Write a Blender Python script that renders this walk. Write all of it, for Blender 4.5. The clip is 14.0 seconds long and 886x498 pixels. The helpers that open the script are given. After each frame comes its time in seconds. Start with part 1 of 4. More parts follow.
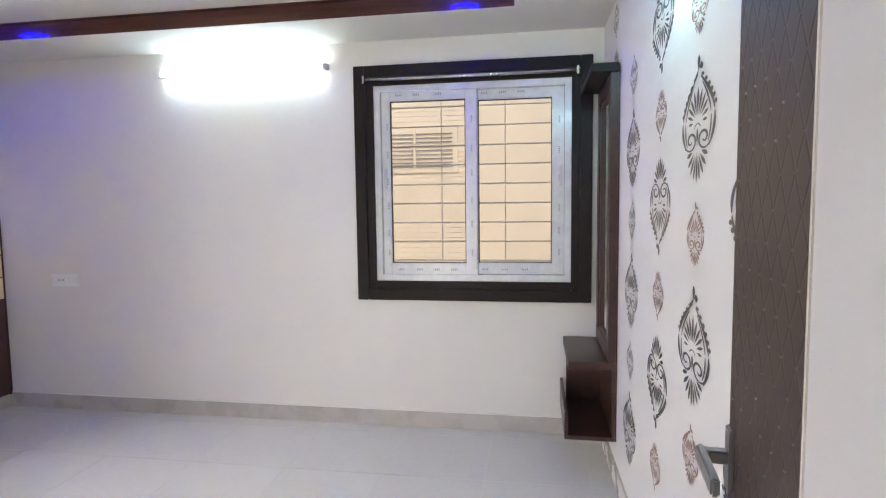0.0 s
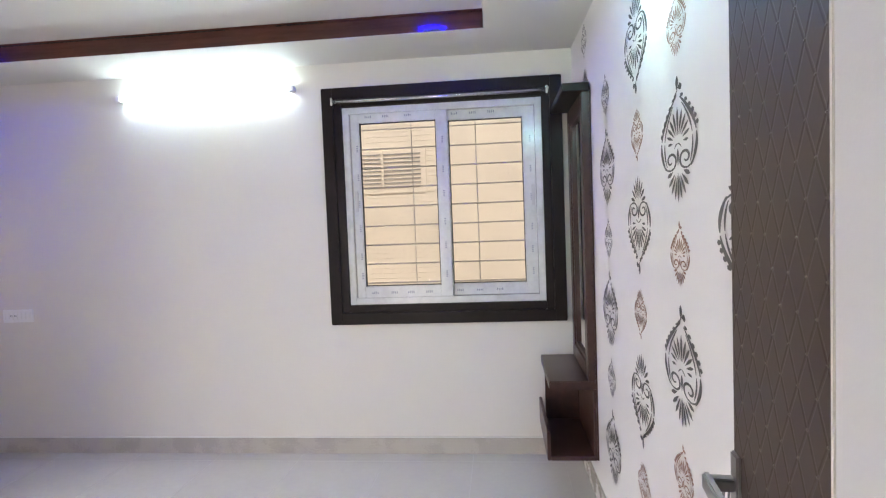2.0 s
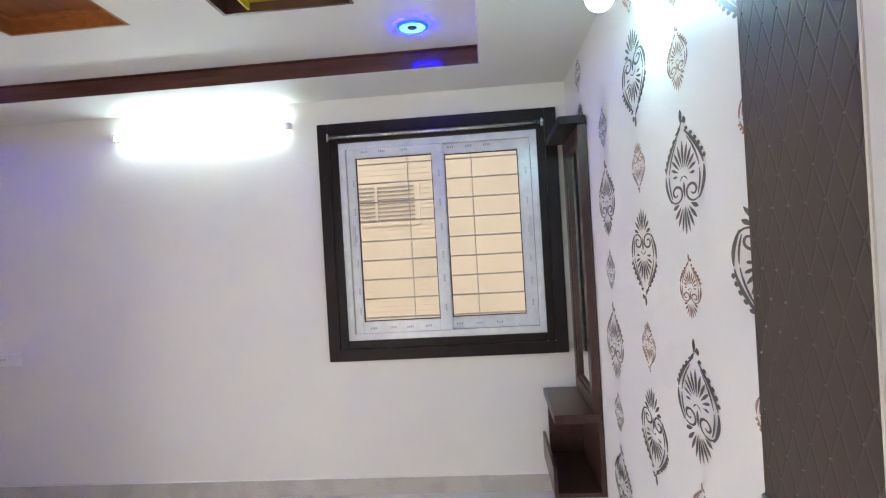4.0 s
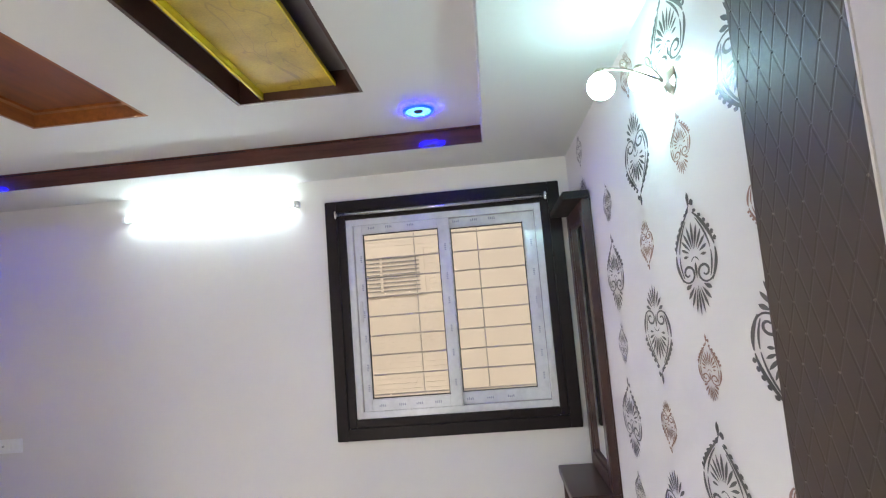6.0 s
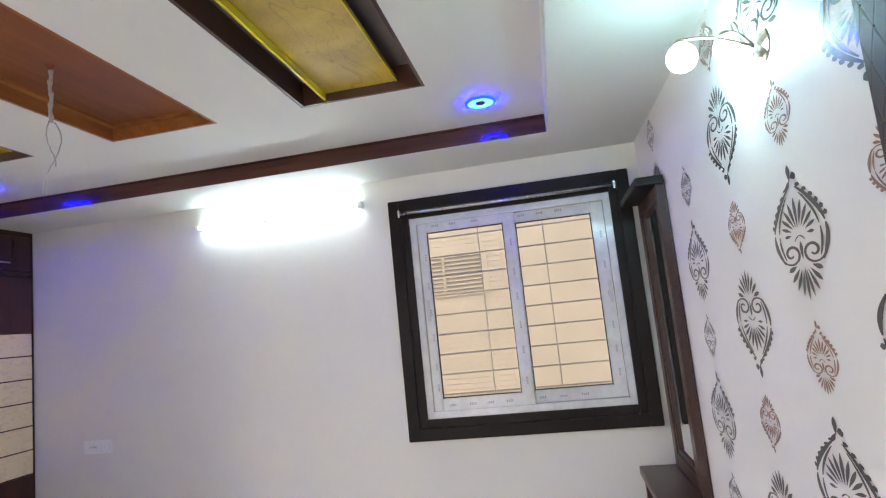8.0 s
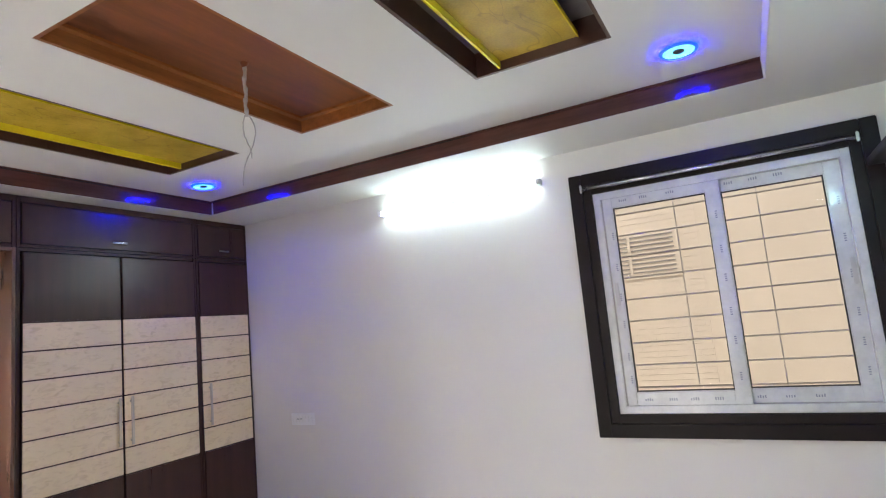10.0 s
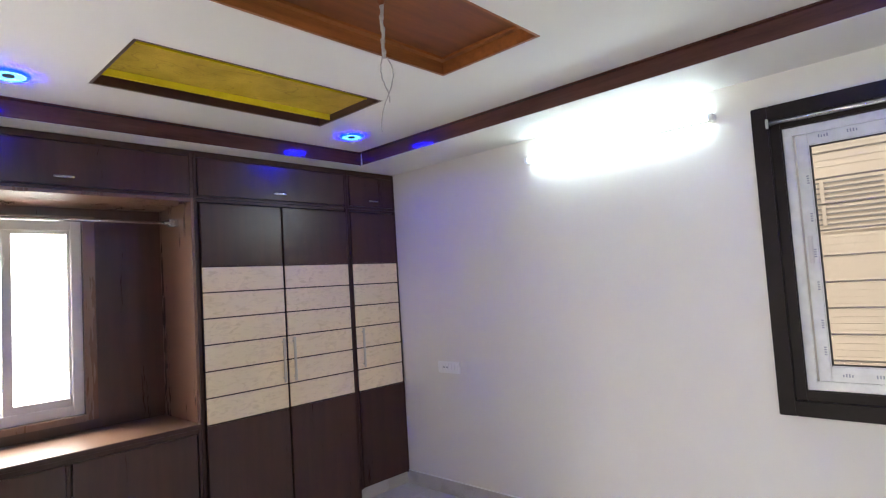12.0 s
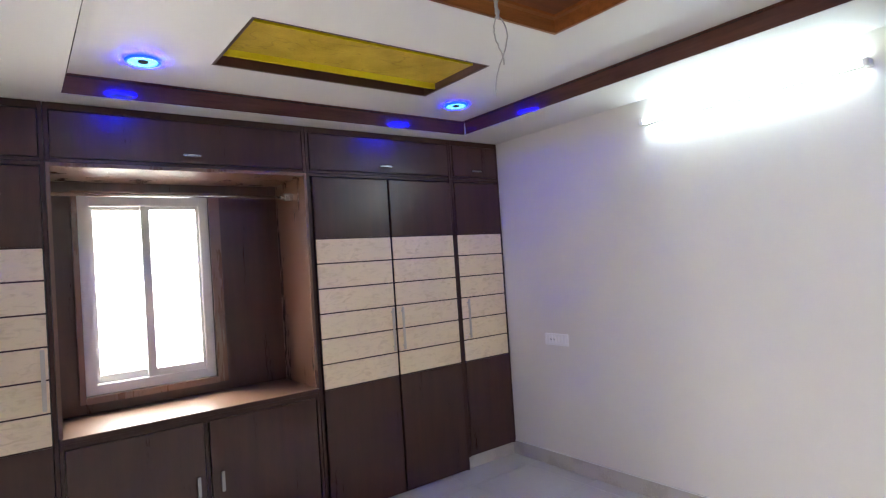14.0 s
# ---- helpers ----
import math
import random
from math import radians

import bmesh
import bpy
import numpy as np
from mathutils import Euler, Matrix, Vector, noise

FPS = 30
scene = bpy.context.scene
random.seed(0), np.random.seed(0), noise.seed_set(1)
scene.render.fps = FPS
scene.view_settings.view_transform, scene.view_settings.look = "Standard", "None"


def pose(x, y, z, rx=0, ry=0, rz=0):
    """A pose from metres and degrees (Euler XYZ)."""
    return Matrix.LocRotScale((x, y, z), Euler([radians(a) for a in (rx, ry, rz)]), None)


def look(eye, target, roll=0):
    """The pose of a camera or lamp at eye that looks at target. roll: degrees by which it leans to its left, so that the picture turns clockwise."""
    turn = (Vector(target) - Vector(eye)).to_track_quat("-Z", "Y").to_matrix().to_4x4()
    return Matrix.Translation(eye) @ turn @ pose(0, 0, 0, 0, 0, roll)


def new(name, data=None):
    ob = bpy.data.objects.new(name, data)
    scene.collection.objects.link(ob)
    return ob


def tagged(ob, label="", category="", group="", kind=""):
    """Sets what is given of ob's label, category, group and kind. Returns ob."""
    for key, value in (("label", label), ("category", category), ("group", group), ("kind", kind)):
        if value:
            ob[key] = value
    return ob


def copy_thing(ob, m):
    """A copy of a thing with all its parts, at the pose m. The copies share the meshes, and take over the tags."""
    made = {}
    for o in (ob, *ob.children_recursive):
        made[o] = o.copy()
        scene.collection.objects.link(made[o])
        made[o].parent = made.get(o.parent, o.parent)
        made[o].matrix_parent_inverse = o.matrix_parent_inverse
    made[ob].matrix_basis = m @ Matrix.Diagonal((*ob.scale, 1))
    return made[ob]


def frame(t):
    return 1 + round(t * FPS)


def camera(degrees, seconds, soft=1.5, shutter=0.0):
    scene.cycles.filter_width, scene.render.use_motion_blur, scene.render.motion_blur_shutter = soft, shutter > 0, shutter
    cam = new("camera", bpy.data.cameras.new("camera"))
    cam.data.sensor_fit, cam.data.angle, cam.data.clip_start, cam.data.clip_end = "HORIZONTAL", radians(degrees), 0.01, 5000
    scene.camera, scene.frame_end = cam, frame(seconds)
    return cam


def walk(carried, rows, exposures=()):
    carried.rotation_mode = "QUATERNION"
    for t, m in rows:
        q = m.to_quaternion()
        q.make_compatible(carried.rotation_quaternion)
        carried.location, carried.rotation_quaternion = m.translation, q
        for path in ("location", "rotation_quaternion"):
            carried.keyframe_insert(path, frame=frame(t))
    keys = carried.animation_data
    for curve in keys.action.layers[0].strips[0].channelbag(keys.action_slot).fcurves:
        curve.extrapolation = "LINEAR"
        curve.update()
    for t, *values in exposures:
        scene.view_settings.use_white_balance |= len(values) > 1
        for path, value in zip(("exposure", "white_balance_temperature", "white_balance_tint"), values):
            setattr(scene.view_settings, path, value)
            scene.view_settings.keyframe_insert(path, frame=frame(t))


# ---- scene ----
cam = camera(76.0, 14.0, soft=1.2)
PATH = [
    (0, (0.003, 0.088, 1.555), (-0.318, 2.056, 1.397), -0.7),
    (0.5, (-0.019, 0.093, 1.56), (-0.324, 2.064, 1.408), -1.3),
    (1, (-0.033, 0.107, 1.564), (-0.312, 2.082, 1.421), -1.6),
    (1.5, (-0.045, 0.117, 1.571), (-0.292, 2.098, 1.444), -1.9),
    (2, (-0.057, 0.125, 1.581), (-0.258, 2.112, 1.481), -2.2),
    (4.5, (-0.115, 0.145, 1.619), (-0.277, 2.137, 1.669), -3.4),
    (5, (-0.121, 0.14, 1.64), (-0.277, 2.131, 1.754), -3.6),
    (5.5, (-0.128, 0.136, 1.658), (-0.277, 2.121, 1.844), -4.1),
    (6, (-0.139, 0.126, 1.669), (-0.293, 2.107, 1.898), -4.6),
    (6.5, (-0.159, 0.125, 1.667), (-0.341, 2.101, 1.916), -5.1),
    (7, (-0.174, 0.137, 1.66), (-0.391, 2.109, 1.912), -5.5),
    (9.3, (-0.266, 0.295, 1.642), (-0.978, 2.146, 1.9), -5.9),
    (9.5, (-0.281, 0.316, 1.641), (-1.065, 2.137, 1.903), -5.8),
    (10, (-0.304, 0.385, 1.656), (-1.234, 2.137, 1.914), -5.3),
    (10.5, (-0.324, 0.453, 1.667), (-1.399, 2.121, 1.921), -4.6),
    (11, (-0.353, 0.512, 1.675), (-1.567, 2.088, 1.889), -3.9),
    (11.5, (-0.375, 0.542, 1.674), (-1.68, 2.049, 1.844), -3.6),
    (12, (-0.396, 0.555, 1.672), (-1.766, 2.007, 1.796), -3.6),
    (12.5, (-0.423, 0.555, 1.674), (-1.84, 1.962, 1.776), -3.6),
    (13, (-0.461, 0.545, 1.676), (-1.935, 1.895, 1.753), -3.7),
    (13.5, (-0.477, 0.542, 1.673), (-2.017, 1.817, 1.731), -3.7),
    (14, (-0.5, 0.535, 1.675), (-2.097, 1.738, 1.719), -3.8),
]
walk(cam, [(t, look(eye, target, roll)) for t, eye, target, roll in PATH],
     exposures=((0.0, 0.20), (2.0, 0.20), (5.0, 0.05), (7.0, 0.02), (10.0, 0.05), (14.0, 0.08)))
TUBE, BULB, BLUE = 35.0, 76.0, 185.0     # strength of the lamps
FILL_W, NICHE_W = 13.0, 400.0          # added fill in the doorway, daylight at the niche window, watts

# ---- world, sun, exposure ----
world = bpy.data.worlds.new("sky_world")
scene.world = world
world.use_nodes = True
wn = world.node_tree.nodes
sky = wn.new("ShaderNodeTexSky")
sky.sky_type = 'NISHITA'
sky.sun_disc = False
sky.sun_elevation = radians(52)
sky.sun_rotation = radians(140)
wn["Background"].inputs[1].default_value = 0.12
world.node_tree.links.new(sky.outputs[0], wn["Background"].inputs[0])
sun = new("sun", bpy.data.lights.new("sun", "SUN"))
sun.data.energy, sun.data.angle, sun.data.color = 4.5, radians(0.5), (1.0, 0.95, 0.86)
sun.matrix_world = look((6, -7, 12), (0, 0, 0))


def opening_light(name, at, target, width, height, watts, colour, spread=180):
    """Area lamp at an opening: added fill (doorway) or stand-in for the sky (niche)."""
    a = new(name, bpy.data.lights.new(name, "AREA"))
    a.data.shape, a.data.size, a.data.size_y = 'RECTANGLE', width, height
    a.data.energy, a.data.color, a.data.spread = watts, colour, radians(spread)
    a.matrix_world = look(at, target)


# fill lamp added in an unseen doorway, with only a closed box behind
opening_light("doorway_fill", (-1.35, -0.72, 1.06), (-1.35, 1, 1.06), 0.86, 2.05, FILL_W, (1.0, 0.93, 0.84), 120)
opening_light("niche_daylight", (-5.50, 1.228, 2.30), (-4.30, 1.228, 1.25), 1.7, 1.5, NICHE_W, (1.0, 0.97, 0.94), 150)

# ---- plan ----
YN = 3.885          # back wall
XW = -4.66          # wall behind the wardrobe
XF = -4.105         # wardrobe fronts
YS = -0.62          # wall behind the camera
ZS, ZT = 2.655, 2.757   # lower ceiling border, tray ceiling
TX0, TX1, TY0, TY1 = -3.915, -0.104, 0.75, 3.39   # tray


def east(y):
    """The patterned wall stands about one degree out of square."""
    return 0.467 - 0.0150 * (y - 1.78)


# ---- materials ----
def material(name, colour, rough=0.5, metal=0.0, spread=0.06, scale=6.0, fine=120.0, bump=0.05, coat=0.0, stretch=(1, 1, 1),
             darker=None, emission=None, strength=0.0, island=0.0, gloss=0.5, coat_rough=0.12):
    """Plain surface with two scales of variation in colour and roughness, and fine relief."""
    m = bpy.data.materials.new(name)
    m.use_nodes = True
    n, l = m.node_tree.nodes, m.node_tree.links
    b = n["Principled BSDF"]
    b.inputs["Metallic"].default_value = metal
    b.inputs["Coat Weight"].default_value = coat
    b.inputs["Coat Roughness"].default_value = coat_rough
    tc, mp = n.new("ShaderNodeTexCoord"), n.new("ShaderNodeMapping")
    mp.inputs["Scale"].default_value = stretch
    l.new(tc.outputs["Object"], mp.inputs[0])
    big, small = n.new("ShaderNodeTexNoise"), n.new("ShaderNodeTexNoise")
    big.inputs["Scale"].default_value, big.inputs["Detail"].default_value = scale, 4
    small.inputs["Scale"].default_value, small.inputs["Detail"].default_value = fine, 5
    l.new(mp.outputs[0], big.inputs["Vector"]), l.new(mp.outputs[0], small.inputs["Vector"])
    mix = n.new("ShaderNodeMath")
    mix.operation = 'MULTIPLY_ADD'
    mix.inputs[1].default_value = 0.4
    l.new(small.outputs["Fac"], mix.inputs[0]), l.new(big.outputs["Fac"], mix.inputs[2])
    ramp = n.new("ShaderNodeValToRGB")
    ramp.color_ramp.elements[0].position, ramp.color_ramp.elements[1].position = 0.45, 0.95
    lo = darker or [c * (1 - spread) for c in colour]
    hi = [min(1, c * (1 + spread)) for c in colour]
    ramp.color_ramp.elements[0].color, ramp.color_ramp.elements[1].color = (*lo, 1), (*hi, 1)
    l.new(mix.outputs[0], ramp.inputs[0])
    out = ramp.outputs[0]
    if island:
        info, hsv, rng = n.new("ShaderNodeObjectInfo"), n.new("ShaderNodeHueSaturation"), n.new("ShaderNodeMapRange")
        rng.inputs["To Min"].default_value, rng.inputs["To Max"].default_value = 1 - island, 1 + island
        l.new(info.outputs["Random"], rng.inputs["Value"]), l.new(rng.outputs[0], hsv.inputs["Value"])
        l.new(out, hsv.inputs["Color"])
        out = hsv.outputs[0]
    l.new(out, b.inputs["Base Color"])
    r = n.new("ShaderNodeMapRange")
    r.inputs["To Min"].default_value, r.inputs["To Max"].default_value = max(0.02, rough * 0.85), min(1, rough * 1.2)
    l.new(mix.outputs[0], r.inputs["Value"]), l.new(r.outputs[0], b.inputs["Roughness"])
    b.inputs["Specular IOR Level"].default_value = gloss
    if bump:
        bp = n.new("ShaderNodeBump")
        bp.inputs["Strength"].default_value, bp.inputs["Distance"].default_value = bump, 0.002
        l.new(small.outputs["Fac"], bp.inputs["Height"]), l.new(bp.outputs[0], b.inputs["Normal"])
    if emission:
        b.inputs["Emission Color"].default_value, b.inputs["Emission Strength"].default_value = (*emission, 1), strength
    return m


def glass(name, rough=0.0, tint=(1, 1, 1)):
    m = bpy.data.materials.new(name)
    m.use_nodes = True
    b = m.node_tree.nodes["Principled BSDF"]
    b.inputs["Base Color"].default_value = (*tint, 1)
    b.inputs["Transmission Weight"].default_value, b.inputs["Roughness"].default_value, b.inputs["IOR"].default_value = 1, rough, 1.05
    return m


def brushed_cream():
    """Cream laminate with short feathery strokes."""
    m = material("cream_laminate", (0.85, 0.675, 0.435), 0.4, spread=0.05, scale=3, bump=0.0, coat=0.15)
    n, l = m.node_tree.nodes, m.node_tree.links
    tc, mp = n.new("ShaderNodeTexCoord"), n.new("ShaderNodeMapping")
    mp.inputs["Scale"].default_value = (8, 9, 24)
    mp.inputs["Rotation"].default_value = (0.5, 0, 0)
    l.new(tc.outputs["Object"], mp.inputs[0])
    nz = n.new("ShaderNodeTexNoise")
    nz.inputs["Scale"].default_value, nz.inputs["Detail"].default_value, nz.inputs["Distortion"].default_value = 1.4, 3, 1.2
    l.new(mp.outputs[0], nz.inputs["Vector"])
    rp = n.new("ShaderNodeValToRGB")
    rp.color_ramp.elements[0].position, rp.color_ramp.elements[1].position = 0.50, 0.70
    rp.color_ramp.elements[0].color, rp.color_ramp.elements[1].color = (0, 0, 0, 1), (1, 1, 1, 1)
    l.new(nz.outputs["Fac"], rp.inputs[0])
    mx = n.new("ShaderNodeMix")
    mx.data_type = 'RGBA'
    b = n["Principled BSDF"]
    src = b.inputs["Base Color"].links[0].from_socket
    l.new(rp.outputs[0], mx.inputs["Factor"])
    l.new(src, mx.inputs["A"])
    mx.inputs["B"].default_value = (0.74, 0.565, 0.345, 1)
    l.new(mx.outputs["Result"], b.inputs["Base Color"])
    return m


def vine_yellow():
    """Golden panel with thin meandering brown lines."""
    m = material("golden_panel", (0.52, 0.355, 0.040), 0.22, spread=0.25, scale=5, bump=0.02, coat=0.3)
    n, l = m.node_tree.nodes, m.node_tree.links
    tc, mp = n.new("ShaderNodeTexCoord"), n.new("ShaderNodeMapping")
    mp.inputs["Scale"].default_value = (7, 3, 3)
    l.new(tc.outputs["Object"], mp.inputs[0])
    wv = n.new("ShaderNodeTexNoise")
    wv.inputs["Scale"].default_value, wv.inputs["Detail"].default_value, wv.inputs["Distortion"].default_value = 1.0, 1.5, 0.8
    l.new(mp.outputs[0], wv.inputs["Vector"])
    rp = n.new("ShaderNodeValToRGB")
    e = rp.color_ramp.elements
    e[0].position, e[0].color, e[1].position, e[1].color = 0.490, (0, 0, 0, 1), 0.510, (0, 0, 0, 1)
    mid = e.new(0.5)
    mid.color = (0.38, 0.38, 0.38, 1)
    l.new(wv.outputs["Fac"], rp.inputs[0])
    mx = n.new("ShaderNodeMix")
    mx.data_type = 'RGBA'
    b = n["Principled BSDF"]
    src = b.inputs["Base Color"].links[0].from_socket
    l.new(rp.outputs[0], mx.inputs["Factor"]), l.new(src, mx.inputs["A"])
    mx.inputs["B"].default_value = (0.16, 0.09, 0.03, 1)
    l.new(mx.outputs["Result"], b.inputs["Base Color"])
    return m


M_WALL = material("wall_paint", (0.775, 0.738, 0.690), 0.62, spread=0.025, scale=1.3, fine=220, bump=0.12)
M_WALLP = material("patterned_wall_paint", (0.70, 0.67, 0.655), 0.45, spread=0.02, scale=1.5, fine=180, bump=0.1)
# darker copy of the wall paint, in place of weaker light there
M_WALLDIM = material("dimmed_wall_paint", (0.575, 0.555, 0.555), 0.6, spread=0.02, scale=1.5, fine=180, bump=0.1)
M_CEIL = material("ceiling_paint", (0.70, 0.68, 0.645), 0.55, spread=0.02, scale=1.2, fine=160, bump=0.06)
M_TILE = material("vitrified_tile", (0.605, 0.59, 0.56), 0.10, spread=0.05, scale=1.8, fine=30, bump=0.0, coat=0.3, island=0.015)
M_GROUT = material("tile_grout", (0.58, 0.58, 0.56), 0.8, bump=0.2)
M_GROUTW = material("white_grout", (0.80, 0.79, 0.77), 0.7, spread=0.05, bump=0.1)
M_SKIRT = material("skirting_tile", (0.50, 0.46, 0.42), 0.25, spread=0.06, scale=5, bump=0.02)
M_ESPRESSO = material("espresso_laminate", (0.052, 0.0185, 0.0115), 0.27, gloss=0.50, spread=0.22, scale=3, fine=40, bump=0.06, stretch=(6, 6, 0.5), coat=0.0)
M_CARCASS = material("carcass_edge", (0.046, 0.0180, 0.0120), 0.34, gloss=0.36, spread=0.2, scale=4, fine=60, bump=0.08, stretch=(6, 6, 0.5))
M_NICHE = material("polished_brown_wood", (0.140, 0.066, 0.040), 0.26, spread=0.10, scale=2, fine=20, bump=0.0, stretch=(4, 4, 0.4), coat=0.9, coat_rough=0.26)
M_COUNTER = material("polished_counter_wood", (0.110, 0.060, 0.037), 0.28, spread=0.2, scale=3, fine=40, bump=0.01, stretch=(8, 0.6, 8), coat=0.6, coat_rough=0.2)
M_FASCIA = material("red_brown_fascia_laminate", (0.078, 0.027, 0.018), 0.22, spread=0.3, scale=4, fine=50, bump=0.01, stretch=(0.7, 0.7, 8), coat=0.55, coat_rough=0.04, gloss=0.12)
M_TEAK = material("orange_brown_teak", (0.27, 0.090, 0.025), 0.36, spread=0.35, scale=3, fine=45, bump=0.08, stretch=(7, 0.5, 7), coat=0.04, gloss=0.3)
M_TEAKD = material("brown_teak_panel", (0.19, 0.060, 0.021), 0.38, spread=0.3, scale=3, fine=45, bump=0.08, stretch=(7, 0.5, 7), coat=0.04, gloss=0.3)
M_LINING = material("dark_recess_laminate", (0.075, 0.030, 0.019), 0.3, spread=0.25, scale=4, fine=50, bump=0.05, coat=0.2)
# lighter grey recess board, with the light on it put into the colour
M_RECLIT = material("lightened_recess_board", (0.17, 0.145, 0.135), 0.3, spread=0.2, scale=4, bump=0.03, coat=0.1)
M_YELLOW = vine_yellow()
M_LIP = material("yellow_panel_edge", (0.72, 0.56, 0.02), 0.2, bump=0.0, coat=0.2)
M_BLACKFRAME = material("black_brown_window_board", (0.0145, 0.0093, 0.0082), 0.40, gloss=0.22, spread=0.3, scale=5, fine=70, bump=0.12)
M_UPVC = material("film_covered_upvc", (0.68, 0.685, 0.66), 0.22, spread=0.10, scale=14, fine=45, bump=0.5, coat=0.4, coat_rough=0.08)
M_UPVCW = material("white_upvc", (0.54, 0.53, 0.51), 0.3, spread=0.04, scale=8, bump=0.03)
M_PRINT = material("faint_grey_print", (0.25, 0.27, 0.31), 0.4, bump=0.0)
M_GASKET = material("black_rubber", (0.012, 0.012, 0.012), 0.6, bump=0.0)
M_GLASS = glass("window_glass")
M_FROST = glass("frosted_glass", 0.35)
M_CHROME = material("brushed_chrome", (0.62, 0.62, 0.63), 0.22, metal=1.0, spread=0.05, fine=200, bump=0.03)
M_NICKEL = material("dull_nickel", (0.36, 0.35, 0.34), 0.32, metal=1.0, spread=0.08, fine=150, bump=0.04)
M_SATIN = material("champagne_satin_metal", (0.60, 0.53, 0.44), 0.35, metal=0.85, spread=0.06, fine=150, bump=0.03)
M_GRILLE = material("grey_painted_iron", (0.37, 0.33, 0.29), 0.5, spread=0.15, fine=150, bump=0.1)
M_MIRROR = material("mirror_silver", (0.88, 0.88, 0.88), 0.02, metal=1.0, spread=0.0, bump=0.0)
M_DRESSER = material("mahogany_laminate", (0.048, 0.0185, 0.0140), 0.3, spread=0.3, scale=4, fine=60, bump=0.06, stretch=(6, 0.8, 6), coat=0.2)
M_DOOR = material("quilted_brown_door_skin", (0.043, 0.0245, 0.0165), 0.52, spread=0.2, scale=5, fine=90, bump=0.10, coat=0.26, coat_rough=0.45, gloss=0.25)
M_STUD = material("dull_brown_studs", (0.14, 0.115, 0.10), 0.35, metal=0.7, spread=0.2, bump=0.0)
M_DOOREDGE = material("pale_door_frame_paint", (0.60, 0.56, 0.50), 0.45, spread=0.06, bump=0.05)
M_STENCIL = material("charcoal_stencil_paint", (0.050, 0.044, 0.044), 0.34, spread=0.35, scale=30, bump=0.05, coat=0.2)
M_STENCILG = material("grey_stencil_paint", (0.11, 0.10, 0.10), 0.34, spread=0.35, scale=30, bump=0.05, coat=0.2)
M_STENCILB = material("rose_brown_stencil_paint", (0.27, 0.135, 0.095), 0.38, spread=0.3, scale=30, bump=0.05, coat=0.2)
M_PLASTIC = material("white_switch_plastic", (0.88, 0.87, 0.86), 0.3, spread=0.02, bump=0.0)
M_PLASTICD = material("grey_switch_slots", (0.25, 0.25, 0.26), 0.4, bump=0.0)
M_TUBE = material("lit_fluorescent_tube", (0.9, 0.9, 0.9), 0.4, bump=0.0, emission=(0.76, 0.965, 1.0), strength=TUBE)
M_BULB = material("lit_globe_glass", (0.9, 0.9, 0.9), 0.4, bump=0.0, emission=(0.52, 0.97, 1.0), strength=BULB)
M_LED = material("lit_cyan_ring", (0.6, 0.8, 0.9), 0.4, bump=0.0, emission=(0.14, 0.72, 1.0), strength=1.5)
M_LEDBLUE = material("lit_blue_rim", (0.05, 0.05, 0.8), 0.4, bump=0.0, emission=(0.0, 0.0006, 1.0), strength=BLUE)
M_DARKCAP = material("dark_lamp_cap", (0.02, 0.02, 0.022), 0.4, bump=0.0)
M_PETALGLOW = material("pale_petal_own_glow", (0.8, 0.8, 0.8), 0.35, bump=0.0, emission=(0.75, 0.98, 1.0), strength=3.0)
M_BRONZE = material("antique_champagne_metal", (0.36, 0.30, 0.25), 0.35, metal=0.6, spread=0.2, bump=0.05)
M_CABLE = material("grey_cable_sheath", (0.42, 0.40, 0.38), 0.5, spread=0.1, bump=0.03)
M_NEIGHBOUR = material("cream_render", (0.50, 0.42, 0.325), 0.8, spread=0.05, scale=2, fine=60, bump=0.2)
M_SLAT = material("cream_cladding_slat", (0.50, 0.42, 0.325), 0.7, spread=0.05, scale=3, bump=0.1)
M_SHUTTER = material("grey_louvre", (0.20, 0.18, 0.16), 0.6, spread=0.1, bump=0.05)
M_DAYPANEL = material("glowing_daylight_panel", (0.8, 0.8, 0.8), 0.8, bump=0.0, emission=(1.0, 0.97, 0.93), strength=11.0)
M_GROUND = material("pale_concrete", (0.42, 0.40, 0.37), 0.85, spread=0.12, scale=1.5, bump=0.3)


# ---- mesh helpers ----
def box(bm, x0, y0, z0, x1, y1, z1, bevel=0.0):
    r = bmesh.ops.create_cube(bm, size=1, matrix=Matrix.Translation(((x0 + x1) / 2, (y0 + y1) / 2, (z0 + z1) / 2))
                              @ Matrix.Diagonal((abs(x1 - x0), abs(y1 - y0), abs(z1 - z0), 1)))
    if bevel:
        edges = list({e for v in r["verts"] for e in v.link_edges})
        bmesh.ops.bevel(bm, geom=edges, offset=bevel, segments=2, affect='EDGES', clamp_overlap=True)


def cyl(bm, a, b, r0, r1=None, seg=16, caps=True):
    a, b = Vector(a), Vector(b)
    m = Matrix.Translation((a + b) / 2) @ (b - a).to_track_quat("Z", "Y").to_matrix().to_4x4()
    bmesh.ops.create_cone(bm, cap_ends=caps, segments=seg, radius1=r0, radius2=r0 if r1 is None else r1, depth=(b - a).length, matrix=m)


def lathe(bm, profile, seg=28, m=Matrix()):
    """Turns (radius, height) pairs about z."""
    rings = []
    for r, z in profile:
        rings.append([bm.verts.new(m @ Vector((r * math.cos(2 * math.pi * i / seg), r * math.sin(2 * math.pi * i / seg), z))) for i in range(seg)])
    for a, b in zip(rings, rings[1:]):
        for i in range(seg):
            bm.faces.new((a[i], a[(i + 1) % seg], b[(i + 1) % seg], b[i]))


